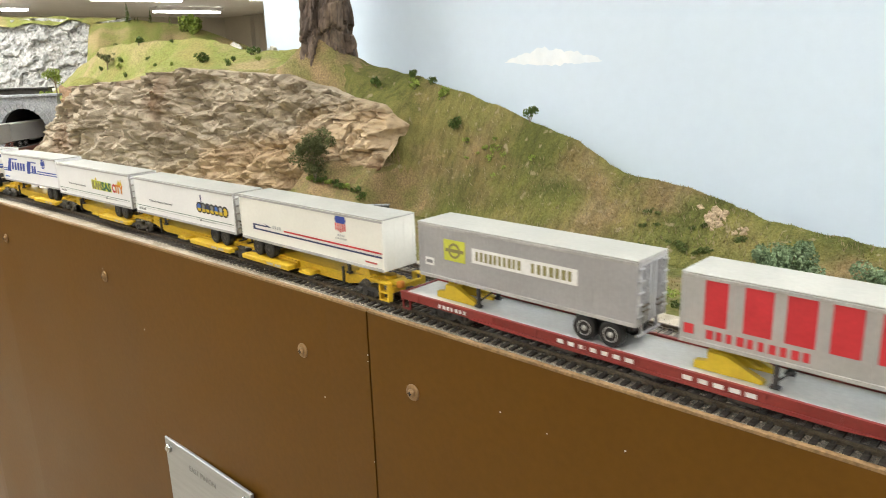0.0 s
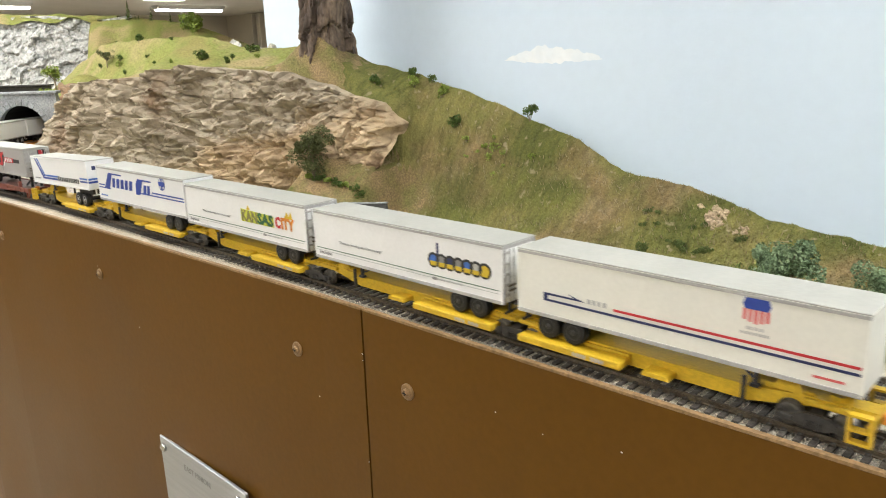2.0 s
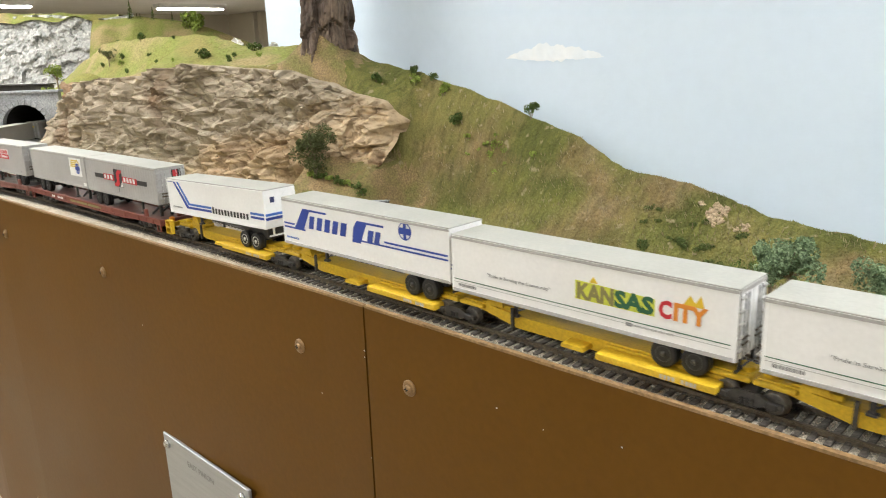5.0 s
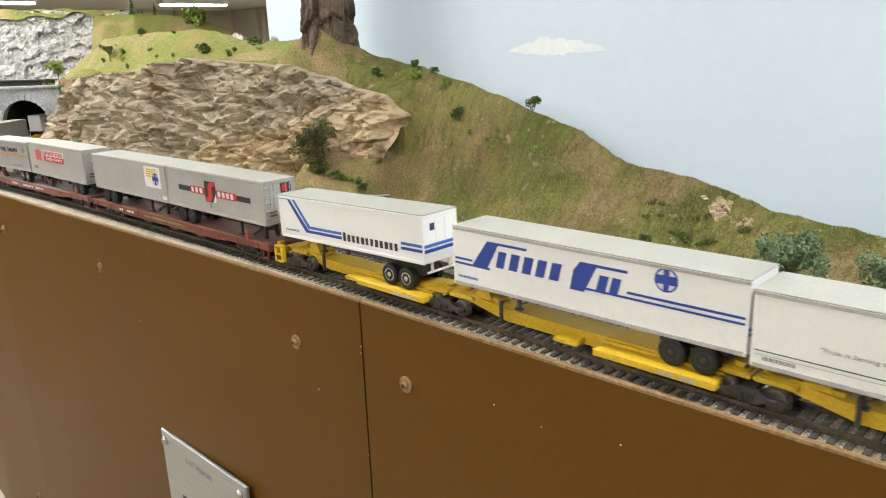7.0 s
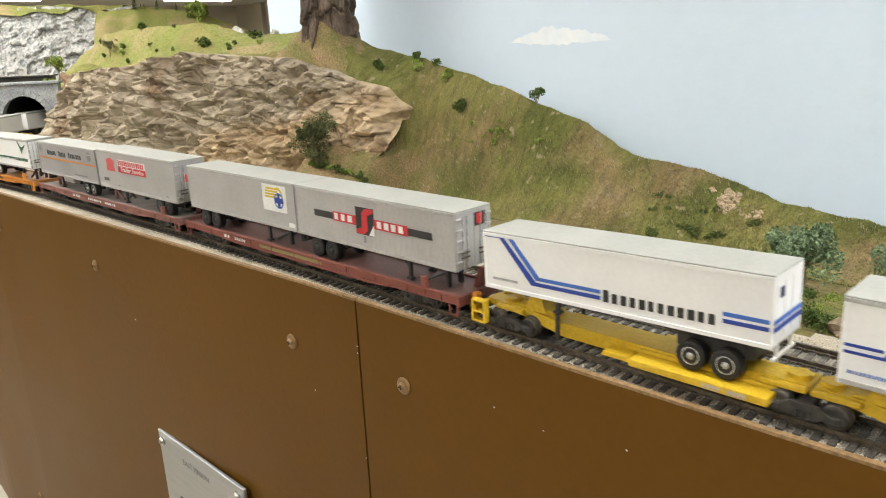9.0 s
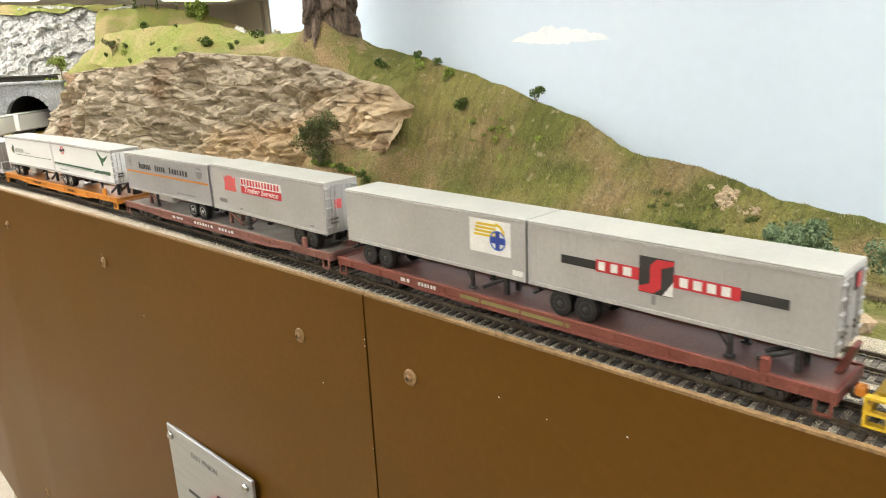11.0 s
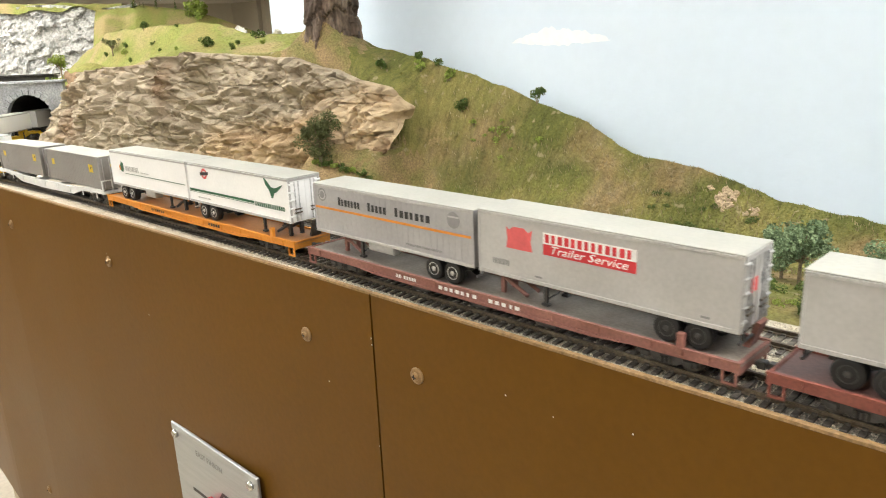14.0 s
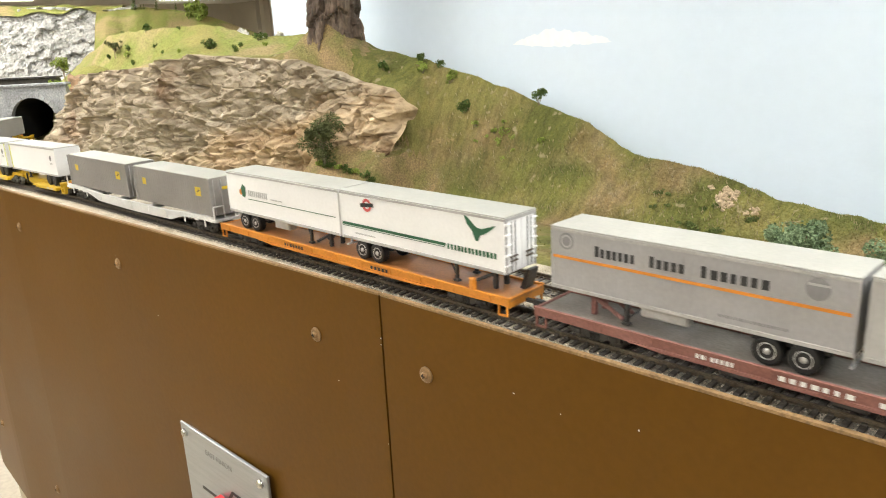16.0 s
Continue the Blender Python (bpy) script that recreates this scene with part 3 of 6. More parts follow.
def facet(p, size, amp, seed=0.0):
    """Angular blocks: each cell of a Voronoi pattern is a tilted flat face."""
    q = Vector(p) / size + Vector((seed, seed * 0.7, seed * 1.3))
    d, pts = noise.voronoi(q)
    c = pts[0]
    h = noise.cell_vector(c * 7.31 + Vector((3.3, 1.1, 9.7)))
    t = q - c
    edge = min(1.0, (d[1] - d[0]) * 8)
    return amp * ((h[0] - 0.5) * 0.9 + t.x * (h[1] - 0.5) * 2.4 + t.z * (h[2] - 0.56) * 2.2 - 0.30 * (1 - edge))


FOLDS = [(math.cos(a), math.sin(a)) for a in (0.35, 1.25, 1.95, 2.75)]


def crumple(x, z, size, amp, seed):
    """Sharp folds like crumpled foil: triangle waves in four directions, bent by slow noise."""
    h = 0.0
    for i, (c, d) in enumerate(FOLDS):
        w = 0.9 * noise.noise((x * 0.55 / size, z * 0.55 / size, seed * 7.1 + i * 3.3))
        q = (c * x + d * z * 1.2) / size + w
        t = abs((q % 1.0) - 0.5) * 2
        g = 0.5 + noise.noise((x * 0.4 / size + 9, z * 0.4 / size, seed + i * 5.7))
        h += (t - 0.5) * max(0.0, g)
    return amp * h


def build_cliff():
    x0, x1 = -1.475, -0.784
    nu, nv = 520, 170
    base, dis = np.zeros((nv, nu, 3)), np.zeros((nv, nu))
    for j in range(nv):
        v = j / (nv - 1)
        for i in range(nu):
            u = i / (nu - 1)
            x = x0 + (x1 - x0) * u
            ct = cliff_top(x) + 0.002 + 0.005 * noise.noise((x * 26, 3, 1))
            b = along(LOW, x) - 0.004 + 0.004 * noise.noise((x * 40, 8, 1))
            z = b + (ct - b) * min(1, v * 1.05)
            y = cliff_face(x) - 0.052 + 0.045 * v ** 1.1 + 0.014 * max(0, v - 0.95) / 0.05 + 0.010 * smooth(0.975, 1.0, u)
            p = (x + 0.007 * noise.noise((x * 22, z * 22, 0)), y * 0.2, z * 1.25 + 0.15 * x + 0.007 * noise.noise((x * 22, z * 22, 7)))
            k = smooth(0.0, 0.02, u) * smooth(1.0, 0.985, u) * (1 - 0.5 * smooth(0.95, 1.0, v)) * smooth(0.0, 0.04, v)
            base[j, i] = x + 0.014 * noise.noise((z * 55, 2, 5)) * smooth(0.94, 1.0, u), y, z
            dis[j, i] = k * (facet(p, 0.085, 0.008, 1.0) + facet(p, 0.034, 0.0085, 5.0) + facet(p, 0.018, 0.0034, 9.0) + crumple(x, z, 0.060, 0.0070, 2) + crumple(x, z, 0.030, 0.0085, 3) + crumple(x, z, 0.013, 0.0036, 4) + 0.0016 * noise.noise((x * 110, z * 110, 2)) + 0.008 * noise.noise((x * 9, z * 14, 0)))
    base[:, :, 1] -= dis
    base[:, :, 2] += 0.18 * dis
    me = grid_mesh("rock_cliff", nu, nv, lambda u, v: base[round(v * (nv - 1)), round(u * (nu - 1))])
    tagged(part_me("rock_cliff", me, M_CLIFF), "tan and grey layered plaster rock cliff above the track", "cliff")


def build_butte():
    cx, cy, z0 = -0.968, 0.476, 0.118
    def fn(u, v):
        a = 2 * math.pi * u
        z = z0 + 0.30 * v
        r = 0.046 - 0.0065 * smooth(0.08, 0.28, v) + 0.004 * smooth(0.35, 1, v)
        p = (math.cos(a) * 0.065, math.sin(a) * 0.065, z * 0.45)
        r += 0.7 * facet(p, 0.035, 0.012, 3.0) + 0.8 * facet(p, 0.016, 0.006, 6.0) + 0.003 * noise.noise((p[0] * 40, p[1] * 40, z * 25))
        if v > 0.999:
            r *= 0.15
        return cx + r * math.cos(a), cy + r * math.sin(a), z
    me = grid_mesh("rock_butte", 120, 110, fn)
    tagged(part_me("rock_butte", me, M_BUTTE), "tall dark brown plaster rock pinnacle on the hilltop", "rock")


# ---------------------------------------------------------------- track
def rail_strip(path, side, s0, s1, n):
    """One rail: an I-like section swept along the line."""
    prof = [(-0.0013, -0.0025), (-0.0013, -0.0021), (-0.0004, -0.0018), (-0.0004, -0.0008), (-0.0007, -0.0006), (-0.0007, 0.0), (0.0007, 0.0), (0.0007, -0.0006), (0.0004, -0.0008), (0.0004, -0.0018), (0.0013, -0.0021), (0.0013, -0.0025)]
    bm = bmesh.new()
    rows = []
    for i in range(n + 1):
        s = s0 + (s1 - s0) * i / n
        p, q = path(s - 0.002), path(s + 0.002)
        c = (p + q) / 2
        t = (q - p).normalized()
        left = Vector((-t.y, t.x, 0))
        rows.append([bm.verts.new(c + left * (side + a) + Vector((0, 0, b))) for a, b in prof])
    m = len(prof)
    for a, b in zip(rows, rows[1:]):
        for i in range(m):
            j = (i + 1) % m
            bm.faces.new([a[i], a[j], b[j], b[i]])
    bm.faces.new(rows[0])
    bm.faces.new(rows[-1][::-1])
    return bm


def build_track(path, s0, s1, label, pitch=0.0060):
    tk = root("model_track", label, "railway track", "model tracks")
    for side in (-0.00825, 0.00825):
        part("rail", rail_strip(path, side, s0, s1, int((s1 - s0) / 0.02)), M_RAIL, tk)
    bm = box(-0.00140, 0.00140, -0.015, 0.015, -0.0043, -0.0024, 0.0002)
    for sy in (-0.00825, 0.00825):
        add_box(bm, -0.0010, 0.0010, sy - 0.0021, sy - 0.0008, -0.0024, -0.0015)
        add_box(bm, -0.0010, 0.0010, sy + 0.0008, sy + 0.0021, -0.0024, -0.0015)
    me = bpy.data.meshes.new("tie")
    bm.to_mesh(me)
    bm.free()
    me.materials.append(M_TIE)
    rnd = random.Random(3)
    n = int((s1 - s0) / pitch)
    for i in range(n):
        s = s0 + (i + 0.5) * pitch
        p, q = path(s - 0.002), path(s + 0.002)
        t = q - p
        ob = new("tie", me)
        ob.parent = tk
        ob.matrix_basis = pose(*((p + q) / 2), 0, 0, math.degrees(math.atan2(t.y, t.x)) + rnd.uniform(-1, 1))
    # raised bed of fine stones under the ties
    bm = bmesh.new()
    rows = []
    for i in range(int((s1 - s0) / 0.02) + 1):
        s = s0 + i * 0.02
        p, q = path(s - 0.002), path(s + 0.002)
        t = (q - p).normalized()
        left = Vector((-t.y, t.x, 0))
        rows.append([bm.verts.new((p + q) / 2 + left * a + Vector((0, 0, b))) for a, b in ((-0.0153, -0.006), (-0.0152, -0.0034), (0.0160, -0.0034), (0.0205, -0.006))])
    for a, b in zip(rows, rows[1:]):
        for i in range(3):
            bm.faces.new([a[i], b[i], b[i + 1], a[i + 1]])
    part("track_bed", bm, M_BALLAST_DARK, tk)
    return tk


def build_stones():
    """Loose ballast grains along both tracks."""
    rnd = random.Random(8)
    vs, fs = [], []
    def grain(x, y, z, r):
        k = len(vs)
        a = rnd.uniform(0, 6.3)
        for i in range(4):
            b = a + i * math.pi / 2 + rnd.uniform(-0.4, 0.4)
            vs.append((x + r * math.cos(b), y + r * math.sin(b), z))
        vs.append((x + r * 0.3 * rnd.uniform(-1, 1), y + r * 0.3 * rnd.uniform(-1, 1), z + r * rnd.uniform(0.7, 1.3)))
        for i in range(4):
            fs.append((k + i, k + (i + 1) % 4, k + 4))
    for i in range(9000):
        s = rnd.uniform(-1.0, 0.12) if i % 3 else rnd.uniform(-0.5, 0.1)
        d = rnd.uniform(-0.0155, 0.019) if s > -0.4 else rnd.uniform(-0.0195, 0.019)
        p = on_line(s, d)
        grain(p.x, p.y, p.z - 0.0036, rnd.uniform(0.0004, 0.0009))
    for i in range(5000):
        s = rnd.uniform(-0.75, 0.12)
        p = on_second(s) + Vector((0, rnd.uniform(-0.020, 0.024), -0.0036))
        grain(p.x, p.y, p.z, rnd.uniform(0.0004, 0.0009))
    me = tri_soup("loose_ballast", vs, fs)
    tagged(part_me("loose_ballast", me, M_BALLAST), "loose grey and tan ballast grains", "ballast", kind="stuff")


# ---------------------------------------------------------------- tunnel and far end
def build_portal():
    a = -42.0
    base = on_line(-1.617)
    pr = root("tunnel_portal", "grey cut-stone tunnel portal with a round arch", "tunnel portal", "", pose(base.x + 0.006, base.y + 0.006, base.z - 0.003, 0, 0, a + 90))
    w, h, rin, spring = 0.068, 0.106, 0.0425, 0.044
    # the wall round the arch, in local x z, facing -y
    bm = bmesh.new()
    n = 16
    arch = [(-rin, 0.0)] + [(-rin * math.cos(math.pi * i / n), spring + rin * math.sin(math.pi * i / n)) for i in range(n + 1)] + [(rin, 0.0)]
    outer = [(-w, 0.0), (-w, spring)] + [(-w + 2 * w * i / (n - 2), h) for i in range(n - 1)] + [(w, spring), (w, 0.0)]
    for y0, y1 in ((0.0, 0.014),):
        A = [bm.verts.new((x, y0, z)) for x, z in arch]
        B = [bm.verts.new((x, y0, z)) for x, z in outer]
        A2 = [bm.verts.new((x, y1, z)) for x, z in arch]
        B2 = [bm.verts.new((x, y1, z)) for x, z in outer]
        for i in range(len(arch) - 1):
            bm.faces.new([A[i], A[i + 1], B[i + 1], B[i]])
            bm.faces.new([A2[i + 1], A2[i], B2[i], B2[i + 1]])
            bm.faces.new([A[i + 1], A[i], A2[i], A2[i + 1]])
            bm.faces.new([B[i], B[i + 1], B2[i + 1], B2[i]])
    part("wall", bm, M_STONE, pr)
    part("coping", box(-w - 0.004, w + 0.004, -0.004, 0.018, h, h + 0.005, 0.001), M_STONE, pr)
    for i in range(13):
        t0, t1 = math.pi * i / 13 + 0.02, math.pi * (i + 1) / 13 - 0.02
        bm = bmesh.new()
        r0, r1 = rin - 0.001, rin + 0.010
        add_prism(bm, [(-r0 * math.cos(t0), spring + r0 * math.sin(t0)), (-r0 * math.cos(t1), spring + r0 * math.sin(t1)), (-r1 * math.cos(t1), spring + r1 * math.sin(t1)), (-r1 * math.cos(t0), spring + r1 * math.sin(t0))], -0.0025, 0.004)
        part("arch_stone", bm, M_STONE, pr)
    # the bore behind
    bm = bmesh.new()
    R = [[bm.verts.new((x * 1.06, y, z * 1.04)) for x, z in arch] for y in (0.0135, 0.30)]
    for i in range(len(arch) - 1):
        bm.faces.new([R[0][i], R[0][i + 1], R[1][i + 1], R[1][i]])
    bm.faces.new(R[1])
    part("bore", bm, M_DARK, pr, "black tunnel bore")


def far_sheet(name, a, b, z0, z1, back, nu, nv, size, amp, material, label, category):
    a, b = Vector(a), Vector(b)
    nrm = Vector((a.y - b.y, b.x - a.x)).normalized()
    if nrm.dot(Vector((1, -0.6))) < 0:
        nrm = -nrm
    def fn(u, v):
        p = a.lerp(b, u)
        zt = z1 + 0.02 * noise.noise((u * 4, 1, 2))
        z = z0 + (zt - z0) * v
        f = (p.x, p.y, z * 1.4)
        d = facet(f, size, amp, 4.0) + facet(f, size * 0.4, amp * 0.45, 7.0)
        o = d - back * v
        return p.x + nrm.x * o, p.y + nrm.y * o, z
    return tagged(part_me(name, grid_mesh(name, nu, nv, fn), material), label, category)


def far_bank(name, label, pts, front, back, foot, seed):
    """A long turf hill: crest points, a slope of width front before them and one behind."""
    n = len(pts) - 1
    def fn(u, v):
        k = min(int(u * n), n - 1)
        a, b = Vector(pts[k]), Vector(pts[k + 1])
        c = a.lerp(b, u * n - k)
        d = Vector(pts[-1]) - Vector(pts[0])
        nrm = Vector((d.y, -d.x, 0)).normalized()
        if v < 0.7:
            q = 1 - v / 0.7
            o, z = front * q, c.z + (foot - c.z) * (0.35 * q + 0.65 * q * q)
        else:
            q = (v - 0.7) / 0.3
            o, z = -back * q, c.z - 0.4 * back * q * q
        p = c + nrm * o
        fold = 0.030 * noise.noise((u * 7, v * 2.2, seed)) * min(1.0, 2.2 * abs(v - 0.7) + 0.15)
        return p.x, p.y, z + fold + 0.006 * noise.noise((p.x * 16, p.y * 16, seed))
    tagged(part_me(name, grid_mesh(name, 90, 50, fn), M_FARGRASS, smooth=True), label, "hill")


def build_far():
    far_sheet("far_cliff", (-3.42, 0.20), (-2.74, 0.94), -0.3, 0.305, 0.10, 220, 100, 0.055, 0.014, M_GREYROCK, "pale grey far rock face with streaks", "cliff")
    far_bank("far_hilltop", "bright green turf top above the grey rock face", [(-3.62, 0.25, 0.318), (-3.30, 0.56, 0.322), (-3.05, 0.83, 0.316), (-2.90, 1.0, 0.305)], 0.07, 0.3, 0.285, 1)
    far_bank("far_ridge", "green and tan far ridge with small conifers", [(-2.92, 0.90, 0.285), (-2.86, 0.95, 0.290), (-2.81, 1.01, 0.294), (-2.755, 1.11, 0.284), (-2.70, 1.20, 0.262), (-2.66, 1.29, 0.225), (-2.58, 1.42, 0.16), (-2.50, 1.55, 0.10)], 0.30, 0.3, -0.10, 4)
    mound("portal_rock", "brown rock bank beside the tunnel portal", -1.535, 0.285, 0.065, 0.075, 40, -0.06, 0.150, M_ROCKBROWN, 15, 0.02)
    mound("portal_shoulder", "green turf bank over the tunnel", -1.70, 0.37, 0.17, 0.12, 30, -0.08, 0.180, M_FARGRASS, 12)
    mound("near_shoulder", "green turf shoulder above the tunnel portal", -1.94, 0.47, 0.30, 0.15, 35, -0.12, 0.19, M_FARGRASS, 8)

# ---------------------------------------------------------------- train
RUN = [(0, 0.0000), (0.5, 0.0644), (1, 0.1312), (1.5, 0.1955), (2, 0.2628), (2.5, 0.3262), (3, 0.3833), (3.5, 0.4351), (4, 0.4733), (6.5, 0.6703), (7, 0.7145), (7.5, 0.7610), (8, 0.8088), (8.5, 0.8532), (9, 0.8986), (11.5, 1.1267), (12, 1.1677), (12.5, 1.2085), (13, 1.2504), (13.5, 1.2987), (14, 1.3453), (14.5, 1.3883), (15, 1.4311), (15.5, 1.4781), (16, 1.5299)]



def run_at(t):
    """Metres the train has gone since the start."""
    ts = [r[0] for r in RUN]
    vs = [r[1] for r in RUN]
    k = max(0, min(len(ts) - 2, int(np.searchsorted(ts, t)) - 1))
    def slope(i):
        a, b = max(0, i - 1), min(len(ts) - 1, i + 1)
        return (vs[b] - vs[a]) / (ts[b] - ts[a])
    h = ts[k + 1] - ts[k]
    u = (t - ts[k]) / h
    m0, m1 = slope(k) * h, slope(k + 1) * h
    return (2 * u ** 3 - 3 * u ** 2 + 1) * vs[k] + (u ** 3 - 2 * u ** 2 + u) * m0 + (-2 * u ** 3 + 3 * u ** 2) * vs[k + 1] + (u ** 3 - u ** 2) * m1


TRAIN = []          # (thing, place of its middle at the start, half distance of its bogies, tilt)


def on_train(ob, s, half, tilt=0.0):
    TRAIN.append((ob, s, half, tilt))
    return ob


def train_pose(s, half):
    p, q = on_line(s - half), on_line(s + half)
    d = q - p
    return Matrix.Translation((p + q) / 2) @ Euler((0, -math.asin(d.z / d.length), math.atan2(d.y, d.x))).to_matrix().to_4x4()


def motions():
    times = [0.5 * i for i in range(33)]
    for ob, s, half, tilt in TRAIN:
        walk(ob, [(t, train_pose(s + run_at(t), half) @ pose(0, 0, 0, 0, -tilt)) for t in times])

# shared small meshes -------------------------------------------------
def lathe_mesh(name, prof, n=20):
    bm = bmesh.new()
    add_lathe(bm, prof, (0, 0, 0), n)
    me = bpy.data.meshes.new(name)
    bm.to_mesh(me)
    bm.free()
    me.polygons.foreach_set("use_smooth", [len(p.vertices) == 4 for p in me.polygons])
    return me


TYRE_R = 0.0064
ME_TYRE = lathe_mesh("tyre", [(0.0036, -0.0024), (0.0052, -0.0027), (0.0061, -0.0024), (0.0064, -0.0018), (0.0064, -0.0003), (0.0060, 0.0), (0.0064, 0.0003), (0.0064, 0.0024), (0.0058, 0.0028), (0.0036, 0.0028)])
ME_HUB = lathe_mesh("hub", [(0.0038, -0.0012), (0.0038, -0.0025), (0.0034, -0.0026), (0.0029, -0.0014), (0.0016, -0.0013), (0.0014, -0.0027), (0.0006, -0.0029)], 18)
ME_WHEEL = lathe_mesh("rail_wheel", [(0.0030, -0.0014), (0.0044, -0.0014), (0.0048, -0.0012), (0.0049, 0.0007), (0.0057, 0.0010), (0.0057, 0.0014), (0.0025, 0.0014)], 20)
HUBS = {}
for key, m in (("silver", M_HUB), ("black", M_BLACK)):
    HUBS[key] = ME_HUB.copy()
    HUBS[key].materials.append(m)
ME_TYRE.materials.append(M_TYRE)
ME_WHEEL.materials.append(M_WHEEL)


def shared(name, me, parent, m, label=""):
    ob = new(name, me)
    ob.parent = parent
    ob.matrix_basis = m
    if label:
        tagged(ob, label)
    return ob


def bogie_bm():
    """Side frames, bolster and springs of a freight-car bogie, its middle at rail height."""
    bm = bmesh.new()
    for sy in (-1, 1):
        pts = [(-0.0145, 0.0040), (-0.0145, 0.0062), (-0.0080, 0.0066), (-0.0050, 0.0084), (0.0050, 0.0084), (0.0080, 0.0066), (0.0145, 0.0062), (0.0145, 0.0040), (0.0085, 0.0046), (0.0045, 0.0026), (-0.0045, 0.0026), (-0.0085, 0.0046)]
        y = sy * 0.0112
        add_prism(bm, pts, y - 0.0009, y + 0.0009)
        for x in (-0.0102, 0.0102):
            add_box(bm, x - 0.0022, x + 0.0022, y - 0.0016 if sy < 0 else y - 0.0004, y + 0.0004 if sy < 0 else y + 0.0016, 0.0034, 0.0064, 0.0004)
        for x in (-0.002, 0.0, 0.002):
            add_rod(bm, (x, sy * 0.0124, 0.0028), (x, sy * 0.0124, 0.0060), 0.0008, 6)
    add_box(bm, -0.0028, 0.0028, -0.0112, 0.0112, 0.0060, 0.0086)
    add_rod(bm, (-0.0102, -0.0105, 0.0048), (-0.0102, 0.0105, 0.0048), 0.0011, 8)
    add_rod(bm, (0.0102, -0.0105, 0.0048), (0.0102, 0.0105, 0.0048), 0.0011, 8)
    return bm


_b = bogie_bm()
ME_BOGIE = bpy.data.meshes.new("bogie")
_b.to_mesh(ME_BOGIE)
_b.free()
ME_BOGIE.materials.append(M_BLACK)


def bogie(parent, x, z=0.0):
    b = shared("bogie", ME_BOGIE, parent, pose(x, 0, z))
    for dx in (-0.0102, 0.0102):
        shared("wheel", ME_WHEEL, b, pose(dx, -0.0078, 0.0049))
        shared("wheel", ME_WHEEL, b, pose(dx, 0.0078, 0.0049, 0, 0, 180))
    return b


def coupler(parent, x, way):
    bm = bmesh.new()
    a, b = sorted((x, x + way * 0.009))
    add_box(bm, a, b, -0.0011, 0.0011, 0.0075, 0.0097, 0.0003)
    add_box(bm, x + way * 0.0075 - 0.0018, x + way * 0.0075 + 0.0022, -0.0022, 0.0016, 0.0068, 0.0104, 0.0004)
    part("coupler", bm, M_BLACK, parent)


# lettering made of plain strokes -------------------------------------------------
def add_strokes(bm, x, z, w, h, n, y, seed, lean=0.0, fill=0.78, heavy=0.34, tall_first=False):
    """A row of n blocky marks of the size of letters, each a plain upright bar."""
    rnd = random.Random(seed)
    pw = w / n
    for i in range(n):
        a, b = x + i * pw, x + i * pw + pw * fill
        hh = h * (1.0 if (not tall_first or i == 0) else 0.8)
        def quad(x0, x1, z0, z1):
            k = lean
            add_prism(bm, [(x0 + k * (z0 - z), z0), (x1 + k * (z0 - z), z0), (x1 + k * (z1 - z), z1), (x0 + k * (z1 - z), z1)], y - 0.00012, y)
        k = rnd.uniform(0.66, 0.90)
        quad(a, a + (b - a) * k, z, z + hh)


def add_disc(bm, x, z, r, y, n=28, r0=0.0, a0=0.0, a1=360.0):
    k = max(6, int(n * (a1 - a0) / 360))
    outer = [(x + r * math.cos(radians(a0 + (a1 - a0) * i / k)), z + r * math.sin(radians(a0 + (a1 - a0) * i / k))) for i in range(k + (a1 - a0 < 360))]
    if r0 <= 0:
        add_prism(bm, outer, y - 0.00012, y)
        return
    inner = [(x + (px - x) * r0 / r, z + (pz - z) * r0 / r) for px, pz in outer]
    m = len(outer)
    for i in range(m if a1 - a0 >= 360 else m - 1):
        j = (i + 1) % m
        add_prism(bm, [outer[i], outer[j], inner[j], inner[i]], y - 0.00012, y)


